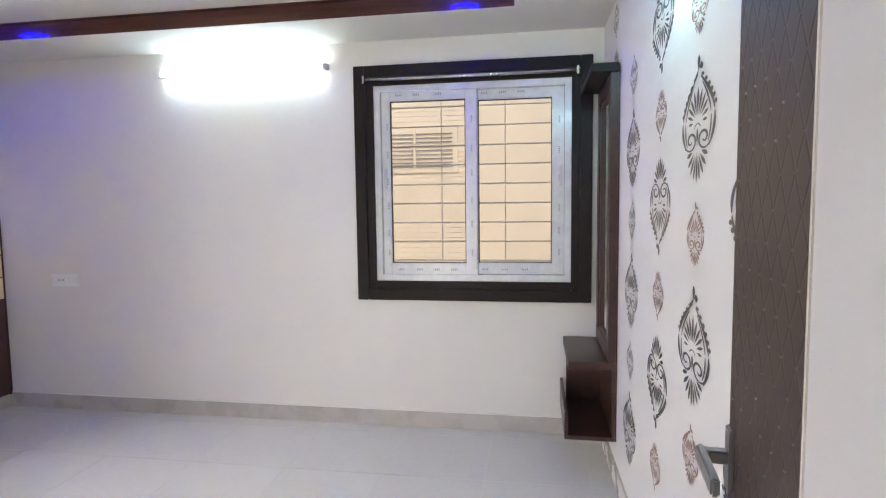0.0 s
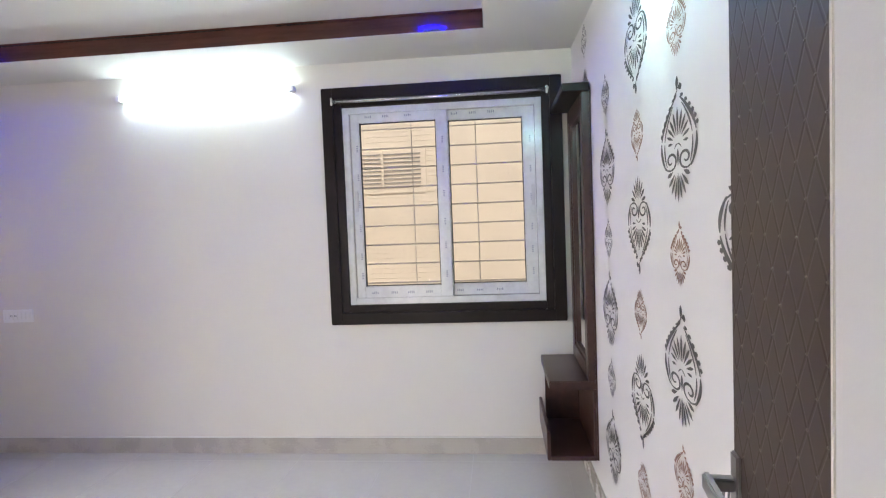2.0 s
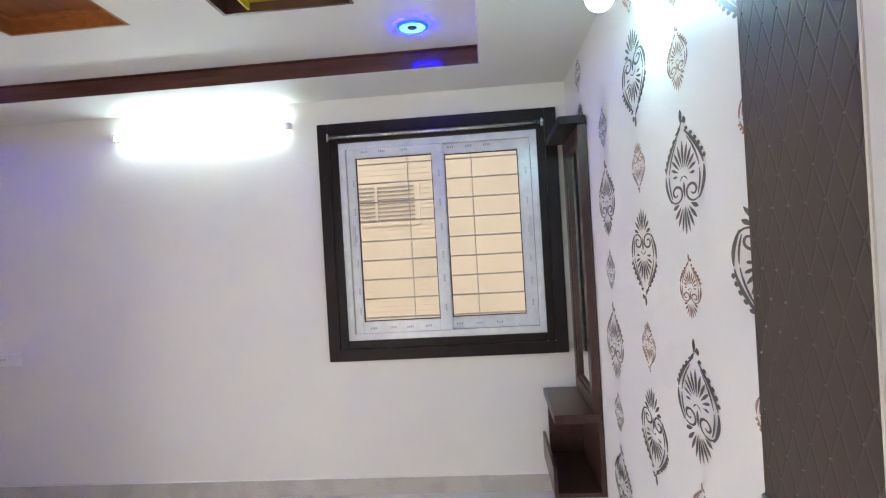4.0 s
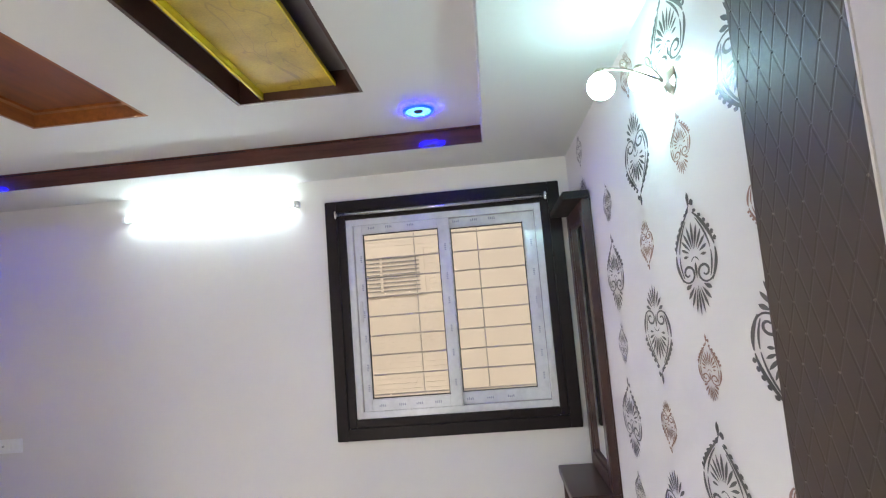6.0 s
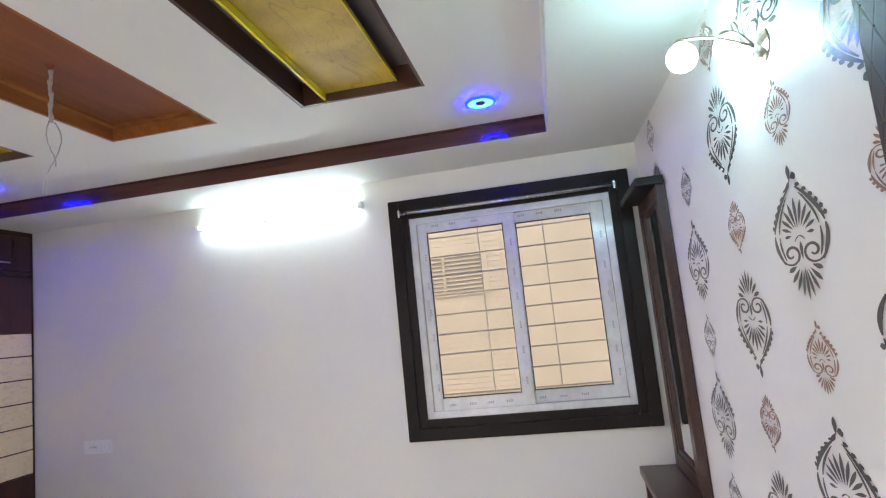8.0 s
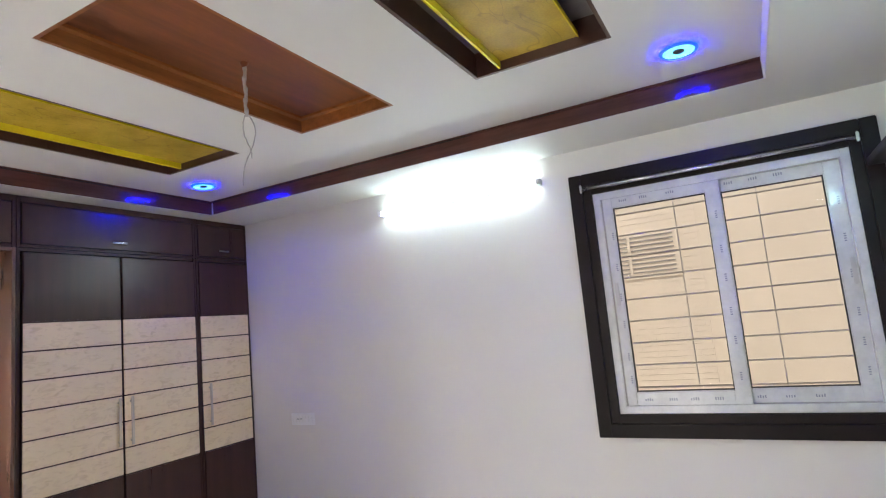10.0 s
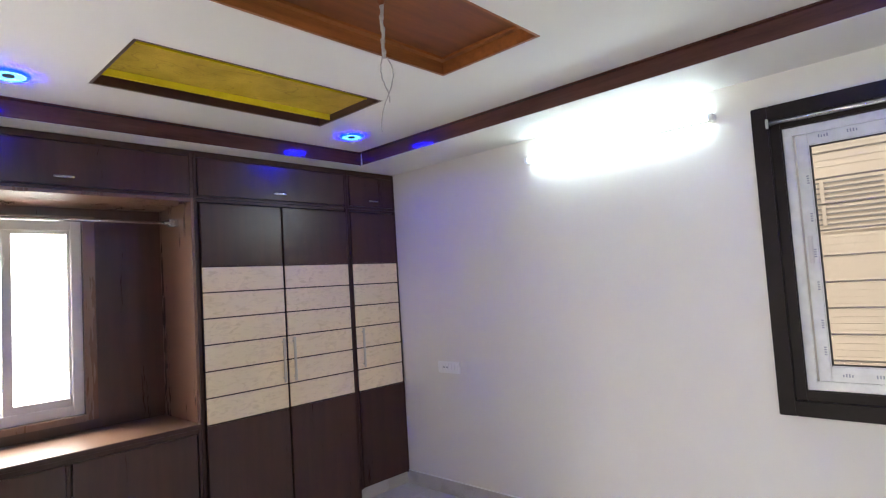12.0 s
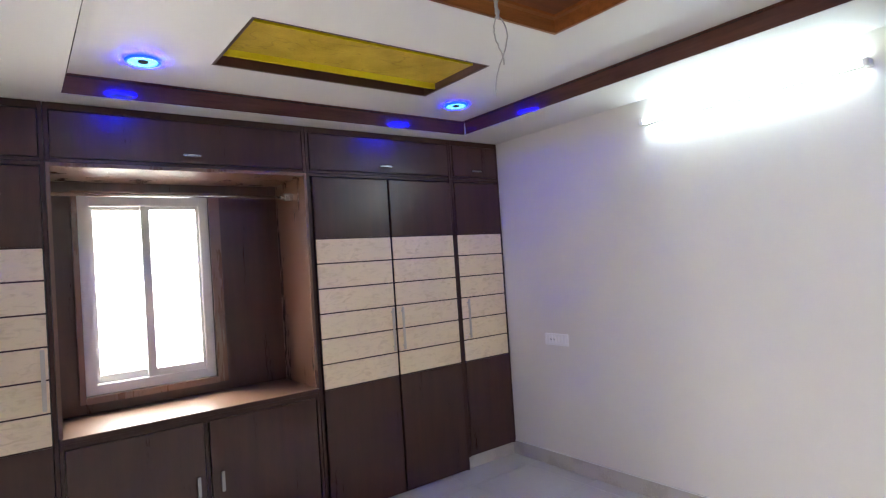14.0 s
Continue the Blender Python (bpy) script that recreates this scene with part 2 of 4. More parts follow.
def tube_along(bm, pts, r, seg=8):
    """One unbroken round tube along pts, closed at both ends."""
    rings, n = [], len(pts)
    side = None
    for i, c in enumerate(pts):
        d = (pts[min(n - 1, i + 1)] - pts[max(0, i - 1)]).normalized()
        if side is None:
            side = d.orthogonal().normalized()
        side = (side - d * side.dot(d)).normalized()
        up = d.cross(side)
        rings.append([bm.verts.new(c + side * (r * math.cos(2 * math.pi * k / seg)) + up * (r * math.sin(2 * math.pi * k / seg))) for k in range(seg)])
    for a, b in zip(rings, rings[1:]):
        for k in range(seg):
            bm.faces.new((a[k], a[(k + 1) % seg], b[(k + 1) % seg], b[k]))
    bm.faces.new(rings[0]), bm.faces.new(rings[-1])


def mesh(name, bm, mat, smooth=False):
    me = bpy.data.meshes.new(name)
    bmesh.ops.recalc_face_normals(bm, faces=bm.faces)
    bm.to_mesh(me)
    bm.free()
    me.materials.append(mat)
    if smooth:
        for p in me.polygons:
            p.use_smooth = True
    return me


def part(name, bm, mat, parent=None, label="", smooth=False):
    ob = new(name, mesh(name, bm, mat, smooth))
    if parent is not None:
        ob.parent = parent
        ob.matrix_parent_inverse = Matrix.Translation(parent.matrix_basis.translation).inverted() if parent.parent is None else Matrix()
    return tagged(ob, label)


def boxpart(name, dims, mat, parent=None, label="", bevel=0.0):
    bm = bmesh.new()
    box(bm, *dims, bevel=bevel)
    return part(name, bm, mat, parent, label)


def thing(name, at, label, category, group="", kind=""):
    ob = new(name)
    ob.empty_display_size = 0.1
    ob.matrix_basis = Matrix.Translation(at)
    return tagged(ob, label, category, group, kind)


def structure(name, bm, mat, label, category):
    return tagged(part(name, bm, mat), label, category, "", "structure")


# ---- room shell ----
def shell():
    T = 0.20
    # back wall, round the window opening
    wx0, wx1, wz0, wz1 = -1.13, 0.28, 0.985, 2.40
    bm = bmesh.new()
    for d in ((XW - T, YN, 0, wx0, YN + T, 3.05), (wx1, YN, 0, 0.70, YN + T, 3.05), (wx0, YN, 0, wx1, YN + T, wz0), (wx0, YN, wz1, wx1, YN + T, 3.05)):
        box(bm, *d)
    structure("wall_north", bm, M_WALL, "cream painted plaster wall with a sliding window", "wall")
    # wall behind the wardrobe, with the niche window
    bm = bmesh.new()
    for d in ((XW - T, YS, 0, XW, 0.840, 3.05), (XW - T, 1.617, 0, XW, YN, 3.05), (XW - T, 0.840, 0, XW, 1.617, 0.989), (XW - T, 0.840, 2.232, XW, 1.617, 3.05)):
        box(bm, *d)
    structure("wall_west", bm, M_WALL, "cream painted wall behind the wardrobe", "wall")
    bm = bmesh.new()
    for d in ((XW - T, YS - T, 0, -1.80, YS, 3.05), (-0.90, YS - T, 0, 0.70, YS, 3.05), (-1.80, YS - T, 2.1, -0.90, YS, 3.05)):
        box(bm, *d)
    structure("wall_south", bm, M_WALL, "plain cream painted wall with an unseen opening added for fill light", "wall")
    # unseen closed box, added to keep the sun out of the doorway
    bm = bmesh.new()
    for d in ((-2.30, YS - 2.0, 0, -2.15, YS - T, 2.6), (-0.55, YS - 2.0, 0, -0.40, YS - T, 2.6), (-2.30, YS - 2.15, 0, -0.40, YS - 2.0, 2.6), (-2.30, YS - 2.15, 2.6, -0.40, YS - T, 2.75)):
        box(bm, *d)
    structure("doorway_sunblock", bm, M_WALL, "unseen plain box that keeps the sun out of the doorway", "wall")
    # patterned wall, slightly out of square
    bm = bmesh.new()
    y0, y1 = 0.842, YN
    v = [bm.verts.new((x, y, z)) for z in (0, 3.05) for x, y in ((east(y0), y0), (0.70, y0), (0.70, y1), (east(y1), y1))]
    for f in ((0, 1, 2, 3), (4, 5, 6, 7), (0, 1, 5, 4), (1, 2, 6, 5), (2, 3, 7, 6), (3, 0, 4, 7)):
        bm.faces.new([v[i] for i in f])
    w = structure("wall_east", bm, M_WALLP, "white painted wall with stencilled leaf ornaments", "wall")
    # wall beside the door, standing proud; its paint is darkened for weaker light
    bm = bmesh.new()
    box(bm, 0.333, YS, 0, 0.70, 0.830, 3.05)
    structure("wall_by_door", bm, M_WALLDIM, "painted wall end beside the door, darkened for weaker light", "wall")
    return w


WALL_E = shell()


def ceiling():
    bm = bmesh.new()
    x0, x1 = XW, 0.60
    for d in ((x0, YS, ZS, x1, TY0, 3.0), (x0, TY1, ZS, x1, YN, 3.0), (x0, TY0, ZS, TX0, TY1, 3.0), (TX1, TY0, ZS, x1, TY1, 3.0)):
        box(bm, *d)
    structure("ceiling_border", bm, M_CEIL, "white lower border of the false ceiling", "ceiling")
    bm = bmesh.new()
    xs = [TX0, RECESS[0][0], RECESS[0][1], RECESS[1][0], RECESS[1][1], RECESS[2][0], RECESS[2][1], TX1]
    box(bm, TX0, TY0, ZT, TX1, RY0, 3.0)
    box(bm, TX0, RY1, ZT, TX1, TY1, 3.0)
    for i in (0, 2, 4, 6):
        box(bm, xs[i], RY0, ZT, xs[i + 1], RY1, 3.0)
    structure("ceiling_tray", bm, M_CEIL, "white tray ceiling with three long recesses", "ceiling")
    bm = bmesh.new()
    box(bm, XW - 0.2, YS - 0.2, 3.05, 0.70, YN + 0.2, 3.2)
    structure("roof_slab", bm, M_GROUND, "concrete slab over the room", "ceiling")
    # brown boards round the tray, their faces leaning a little downwards, with a small bead on top
    # lean and bead are shaped to fit the camera's view
    lo, hi = 0.003, 0.0072

    def board(name, p, q, inward, mat=M_FASCIA, bead=0.026):
        """From p to q along the edge of the tray; inward points to its middle."""
        bm = bmesh.new()
        p, q, n = Vector(p), Vector(q), Vector(inward)
        rows = []
        for z, d in ((ZS + 0.002, lo), (ZT - 0.011, hi), (ZT - 0.008, bead), (ZT - 0.0005, bead), (ZT - 0.0005, 0.0015), (ZS + 0.002, 0.0015)):
            rows.append([bm.verts.new((*(c + n * d), z)) for c in (p, q)])
        k = len(rows)
        for i in range(k):
            bm.faces.new((rows[i][0], rows[i][1], rows[(i + 1) % k][1], rows[(i + 1) % k][0]))
        bm.faces.new([r[0] for r in rows]), bm.faces.new([r[1] for r in rows])
        tagged(part(name, bm, mat), "red-brown laminate fascia board round the ceiling tray" if mat is M_FASCIA else "white painted end board of the ceiling tray", "ceiling trim", "tray fascia", "structure")
    board("fascia_north", (TX0 + 0.027, TY1), (TX1 - 0.009, TY1), (0, -1))
    board("fascia_south", (TX0 + 0.027, TY0), (TX1 - 0.009, TY0), (0, 1))
    board("fascia_west", (TX0, TY0), (TX0, TY1), (1, 0))
    board("fascia_east", (TX1, TY0), (TX1, TY1), (-1, 0), M_CEIL, 0.008)


RECESS = ((-3.473, -2.832), (-2.352, -1.741), (-1.285, -0.661))
RY0, RY1 = 1.37, 2.711
ceiling()


def recess(x0, x1, top, lining, backing, golden):
    """Boards that line a long ceiling recess, with its panel."""
    e, t = 0.0006, 0.016
    lab = "golden patterned panel in a dark-lined ceiling recess" if golden else "orange-brown teak lined ceiling recess"
    r = thing("ceiling_recess", ((x0 + x1) / 2, (RY0 + RY1) / 2, ZT), lab, "ceiling panel", "ceiling recesses")
    z0, z1 = ZT + 0.001, top
    boxpart("lining_board", (x0 + e, RY0 + e, z0, x0 + t, RY1 - e, z1), lining, r)
    boxpart("lining_board", (x1 - t, RY0 + e, z0, x1 - e, RY1 - e, z1), lining, r)
    boxpart("lining_board", (x0 + t, RY0 + e, z0, x1 - t, RY0 + t, z1), lining, r)
    boxpart("lining_board", (x0 + t, RY1 - t, z0, x1 - t, RY1 - e, z1), lining, r)
    boxpart("backing_board", (x0 + e, RY0 + e, z1, x1 - e, RY1 - e, z1 + 0.02), backing, r)
    if golden:
        p = boxpart("golden_panel", (x0 + 0.135, RY0 + t, 2.802, x1 - 0.135, RY1 - t, 2.815), M_YELLOW, r, "golden panel with thin brown vine lines")
        boxpart("panel_edge", (x0 + 0.123, RY0 + t, 2.768, x0 + 0.135, RY1 - t, 2.822), M_LIP, p, "bright yellow panel edge")
        boxpart("panel_edge", (x1 - 0.135, RY0 + t, 2.798, x1 - 0.129, RY1 - t, 2.820), M_LIP, p)
    else:
        bm = bmesh.new()
        for d in ((x0 + t, RY0 + t, z1 - 0.014, x0 + t + 0.03, RY1 - t, z1 - 0.001), (x1 - t - 0.03, RY0 + t, z1 - 0.014, x1 - t, RY1 - t, z1 - 0.001),
                  (x0 + t + 0.03, RY1 - t - 0.03, z1 - 0.014, x1 - t - 0.03, RY1 - t, z1 - 0.001), (x0 + t + 0.03, RY0 + t, z1 - 0.014, x1 - t - 0.03, RY0 + t + 0.03, z1 - 0.001)):
            box(bm, *d)
        part("beading", bm, lining, r)


recess(*RECESS[0], 2.875, M_LINING, M_LINING, True)
recess(*RECESS[1], 2.835, M_TEAK, M_TEAKD, False)
recess(*RECESS[2], 2.875, M_LINING, M_RECLIT, True)


def skirting():
    h, t = 0.112, 0.012
    for nm, d in (("baseboard_north", (XF, YN - t, 0, east(YN), YN, h)), ("baseboard_south", (XF, YS, 0, -1.80, YS + t, h)), ("baseboard_south_east", (-0.90, YS, 0, 0.321, YS + t, h)),
                  ("baseboard_by_door", (0.333 - t, YS + t, 0, 0.333, 0.818, h))):
        tagged(boxpart(nm, d, M_SKIRT, bevel=0.002), "beige skirting tile along the wall foot", "skirting", "skirting", "structure")
    bm = bmesh.new()
    a, b = 0.846, YN - t
    v = [bm.verts.new((x, y, z)) for z in (0, h) for x, y in ((east(a) - t, a), (east(a), a), (east(b), b), (east(b) - t, b))]
    for f in ((0, 1, 2, 3), (4, 5, 6, 7), (0, 1, 5, 4), (1, 2, 6, 5), (2, 3, 7, 6), (3, 0, 4, 7)):
        bm.faces.new([v[i] for i in f])
    tagged(boxpart("trim_north", (XF, YN - t, h, east(YN), YN, h + 0.005), M_GROUTW), "white grout line on top of the skirting", "trim", "", "structure")
    structure("baseboard_east", bm, M_SKIRT, "beige skirting tile along the wall foot", "skirting")


skirting()


# ---- big window ----
def frame_ring(bm, x0, x1, z0, z1, y0, y1, w, bevel=0.0):
    """Four butted boards round an opening in a wall that faces y; w is one width, or west, east, foot and head."""
    a, b, c, d = w if isinstance(w, tuple) else (w, w, w, w)
    box(bm, x0, y0, z0, x0 + a, y1, z1, bevel)
    box(bm, x1 - b, y0, z0, x1, y1, z1, bevel)
    box(bm, x0 + a, y0, z0, x1 - b, y1, z0 + c, bevel)
    box(bm, x0 + a, y0, z1 - d, x1 - b, y1, z1, bevel)


def window_north():
    win = thing("window_1", (-0.42, YN, 0.9), "two-track white sliding window with black-brown surround", "window", "", "structure")
    X0, X1, Z0, Z1 = -1.213, 0.365, 0.899, 2.487
    bm = bmesh.new()
    frame_ring(bm, X0, X1, Z0, Z1, YN - 0.034, YN - 0.001, 0.078, 0.004)
    part("surround_board", bm, M_BLACKFRAME, win, "black-brown outer surround board")
    bm = bmesh.new()
    frame_ring(bm, X0 + 0.078, X1 - 0.078, Z0 + 0.078, Z1 - 0.078, YN - 0.018, YN + 0.016, 0.052, 0.004)
    part("inner_surround", bm, M_BLACKFRAME, win, "black-brown stepped inner surround")
    # fixed frame and its track
    U0, U1, V0, V1 = -1.084, 0.236, 1.030, 2.358
    bm = bmesh.new()
    frame_ring(bm, U0, U1, V0, V1, YN - 0.002, YN + 0.11, 0.045, 0.003)
    part("window_frame", bm, M_UPVC, win, "white frame under protective film")
    zb, zt = 1.064, 2.324
    for k, (a, b, y) in enumerate(((-1.032, -0.380, YN + 0.012), (-0.456, 0.196, YN + 0.055))):
        bm = bmesh.new()
        sw = (0.058, 0.078, 0.088, 0.072) if k == 0 else (0.078, 0.084, 0.088, 0.076)
        frame_ring(bm, a, b, zb, zt, y, y + 0.036, sw, 0.005)
        s = part("sash", bm, M_UPVC, win, "film-covered sliding sash")
        bm = bmesh.new()
        frame_ring(bm, a + sw[0], b - sw[1], zb + sw[2], zt - sw[3], y + 0.006, y + 0.03, 0.005)
        part("gasket", bm, M_GASKET, s)
        pane = boxpart("pane", (a + sw[0] + 0.002, y + 0.016, zb + sw[2] + 0.002, b - sw[1] - 0.002, y + 0.020, zt - sw[3] - 0.002), M_GLASS, s)
        pane.visible_shadow = False
        lx = a + 0.012 if k == 0 else b - 0.035
        boxpart("latch", (lx, y - 0.012, 1.66, lx + 0.022, y + 0.002, 1.80), M_UPVCW, s, "white pull latch", 0.004)
        # rows of faint print on the film
        rnd = random.Random(3 + k)
        bm = bmesh.new()
        for zz in (zb + 0.036, zt - 0.040):
            x = a + 0.10
            while x < b - 0.16:
                for j in range(4):
                    hgt = rnd.choice((0.012, 0.016, 0.016))
                    box(bm, x + j * 0.012, y - 0.0012, zz, x + j * 0.012 + 0.006, y + 0.001, zz + hgt)
                x += rnd.uniform(0.11, 0.17)
        for xx in (a + 0.034, b - 0.042):
            z = zb + 0.14
            while z < zt - 0.16:
                for j in range(4):
                    box(bm, xx, y - 0.0012, z + j * 0.012, xx + 0.011, y + 0.001, z + j * 0.012 + 0.006)
                z += rnd.uniform(0.13, 0.2)
        part("film_print", bm, M_PRINT, s, "faint grey printed marks")
    # security grille behind the sashes
    g = new("grille")
    g.parent, g.matrix_parent_inverse = win, Matrix.Translation((-0.42, YN, 0.9)).inverted()
    n = 9
    for i in range(n):
        z = 1.159 + i * 0.1335
        bm = bmesh.new()
        cyl(bm, (-1.08, YN + 0.15, z), (0.235, YN + 0.15, z), 0.0045, seg=8)
        part("grille_bar", bm, M_GRILLE, g)
    for x in (-0.645, -0.201):
        bm = bmesh.new()
        cyl(bm, (x, YN + 0.162, 1.03), (x, YN + 0.162, 2.36), 0.003, seg=8)
        part("grille_bar", bm, M_GRILLE, g)
    # outer lining of the opening
    bm = bmesh.new()
    frame_ring(bm, -1.128, 0.278, 0.987, 2.398, YN + 0.02, YN + 0.195, 0.042)
    part("reveal_lining", bm, M_UPVCW, win)


window_north()


def curtain_rod():
    y, z = YN - 0.055, 2.388
    rod = thing("curtain_rod", (-0.43, y, z), "thin chrome curtain rod across the window head", "curtain rod")
    bm = bmesh.new()
    cyl(bm, (-1.13, y, z), (0.265, y, z), 0.011, seg=16)
    part("pole", bm, M_CHROME, rod, smooth=True)
    for x in (-1.14, 0.262):
        bm = bmesh.new()
        box(bm, x, y - 0.018, z - 0.026, x + 0.014, YN - 0.019, z + 0.026, 0.003)
        part("bracket", bm, M_CHROME, rod)


curtain_rod()


# ---- tube light, switch, ceiling lamps ----
def tube_light():
    x0, x1, y, z = -2.645, -1.390, YN - 0.055, 2.497
    t = thing("tube_light", ((x0 + x1) / 2, YN, z), "lit white fluorescent tube on a slim batten", "tube light")
    bm = bmesh.new()
    box(bm, x0 + 0.02, YN - 0.034, z - 0.010, x1 - 0.02, YN - 0.0005, z + 0.010, 0.003)
    part("batten", bm, M_PLASTIC, t)
    bm = bmesh.new()
    cyl(bm, (x0 + 0.03, y, z), (x1 - 0.03, y, z), 0.014, seg=20)
    part("tube", bm, M_TUBE, t, "glowing glass tube", True)
    for a, b in ((x0, x0 + 0.03), (x1 - 0.03, x1)):
        bm = bmesh.new()
        box(bm, a, y - 0.016, z - 0.020, b, YN - 0.0005, z + 0.020, 0.005)
        part("lamp_holder", bm, M_PLASTIC, t)


tube_light()


def switch_board():
    x0, x1, z0, z1 = -3.665, -3.425, 0.962, 1.056
    s = thing("switch_board", (-3.545, YN, z0), "white modular switch board on the wall", "switch board")
    bm = bmesh.new()
    box(bm, x0, YN - 0.012, z0, x1, YN - 0.0005, z1, 0.004)
    part("plate", bm, M_PLASTIC, s)
    bm = bmesh.new()
    frame_ring(bm, x0 + 0.018, x1 - 0.018, z0 + 0.016, z1 - 0.016, YN - 0.0145, YN - 0.011, 0.003)
    part("inner_frame", bm, M_PLASTIC, s)
    w = 0.030
    for i in range(6):
        a = x0 + 0.026 + i * (w + 0.002)
        bm = bmesh.new()
        box(bm, a, YN - 0.0165, z0 + 0.022, a + w, YN - 0.011, z1 - 0.022, 0.002)
        k = part("rocker", bm, M_PLASTIC, s)
        if i in (1, 2):
            bm = bmesh.new()
            for dx in (0.008, 0.018):
                box(bm, a + dx, YN - 0.0172, z0 + 0.042, a + dx + 0.004, YN - 0.016, z0 + 0.054)
            part("socket_slots", bm, M_PLASTICD, k)


switch_board()


def downlight():
    d = thing("ceiling_downlight", (-0.436, 3.02, ZT), "round recessed downlight glowing blue and cyan", "ceiling lamp", "blue downlights")
    c = Matrix.Translation((-0.436, 3.02, ZT))
    bm = bmesh.new()
    lathe(bm, ((0.0590, -0.001), (0.0779, -0.002), (0.0826, -0.006), (0.0802, -0.012), (0.0708, -0.013), (0.0673, -0.012)), 36, c)
    part("rim", bm, M_LEDBLUE, d, "glowing blue rim", True)
    bm = bmesh.new()
    lathe(bm, ((0.0673, -0.012), (0.0590, -0.010), (0.0300, -0.008), (0.0245, -0.008)), 36, c)
    part("diffuser", bm, M_LED, d, "glowing cyan diffuser ring", True)
    bm = bmesh.new()
    lathe(bm, ((0.0245, -0.006), (0.0245, -0.011), (0.0200, -0.014), (0.0006, -0.015)), 28, c)
    part("cap", bm, M_DARKCAP, d, "dark centre cap", True)
    for x, y in ((-3.540, 3.02), (-3.545, 1.07)):
        copy_thing(d, Matrix.Translation((x, y, ZT)))


downlight()


def hanging_cable():
    x, y = -2.066, 2.05
    h = thing("hanging_cable", (x, y, 2.835), "bare grey fan cable hanging from the ceiling recess", "cable")
    bm = bmesh.new()
    lathe(bm, ((0.001, 0.0), (0.018, -0.001), (0.016, -0.008), (0.009, -0.018), (0.005, -0.026)), 20, Matrix.Translation((x, y, 2.8345)))
    part("ceiling_rose", bm, M_TEAKD, h)
    rnd = random.Random(5)
    bm = bmesh.new()
    pts = [Vector((x + 0.0025 * math.sin(i * 1.7), y + 0.002 * math.cos(i * 1.3), 2.81 - i * 0.024)) for i in range(10)]
    tube_along(bm, pts, 0.007, 10)
    for i in range(0, 9, 2):
        cyl(bm, pts[i] + Vector((0, 0, 0.008)), pts[i] - Vector((0, 0, 0.006)), 0.0095, seg=10)
    part("taped_bundle", bm, M_CABLE, h, "taped grey cable bundle", True)
    for s, end in ((1, 2.30), (-0.5, 2.41)):
        bm = bmesh.new()
        n = 18
        p = []
        for i in range(n):
            f = i / (n - 1)
            z = 2.60 + (end - 2.60) * f
            p.append(Vector((x + s * 0.035 * math.sin(f * 4.2) + rnd.uniform(-.002, .002), y + 0.02 * s * math.sin(f * 5 + 1), z)))
        tube_along(bm, p, 0.0026, 6)
        part("loose_wire", bm, M_CABLE, h, "", True)


hanging_cable()


# ---- wardrobe ----
def vertical_handle(parent, y, z0, z1, mat=M_CHROME):
    x = XF + 0.022
    bm = bmesh.new()
    box(bm, x + 0.018, y - 0.010, z0, x + 0.027, y + 0.010, z1, 0.003)
    for z in (z0 + 0.03, z1 - 0.03):
        cyl(bm, (x - 0.003, y, z), (x + 0.02, y, z), 0.006, seg=10)
    part("handle", bm, mat, parent, "slim pale chrome bar handle")


def horizontal_handle(parent, y, z):
    x = XF + 0.022
    bm = bmesh.new()
    box(bm, x + 0.014, y - 0.052, z - 0.006, x + 0.024, y + 0.052, z + 0.006, 0.003)
    for s in (-0.04, 0.04):
        cyl(bm, (x - 0.003, y + s, z), (x + 0.018, y + s, z), 0.005, seg=10)
    part("handle", bm, M_CHROME, parent, "short chrome bar handle")


def panel_door(parent, y0, y1, z0, z1, handle_y):
    """Tall door: dark panel, six cream panels with dark joints, dark panel."""
    d = boxpart("door", (XF, y0, z0, XF + 0.016, y1, z1), M_CARCASS, parent, "", 0.002)
    f, g = XF + 0.016, XF + 0.022
    c0, c1, gap = 0.858, 1.884, 0.0090
    boxpart("lower_panel", (f - 0.002, y0 + 0.002, z0 + 0.002, g, y1 - 0.002, c0 - gap / 2), M_ESPRESSO, d, "dark espresso laminate panel", 0.0015)
    boxpart("upper_panel", (f - 0.002, y0 + 0.002, c1 + gap / 2, g, y1 - 0.002, z1 - 0.002), M_ESPRESSO, d, "dark espresso laminate panel", 0.0015)
    h = (c1 - c0) / 6
    for i in range(6):
        boxpart("cream_panel", (f - 0.002, y0 + 0.002, c0 + i * h + gap / 2, g, y1 - 0.002, c0 + (i + 1) * h - gap / 2), M_CREAM, d, "brushed cream laminate strip", 0.0015)
    vertical_handle(d, handle_y, 1.045, 1.36, M_SATIN)


M_CREAM = brushed_cream()


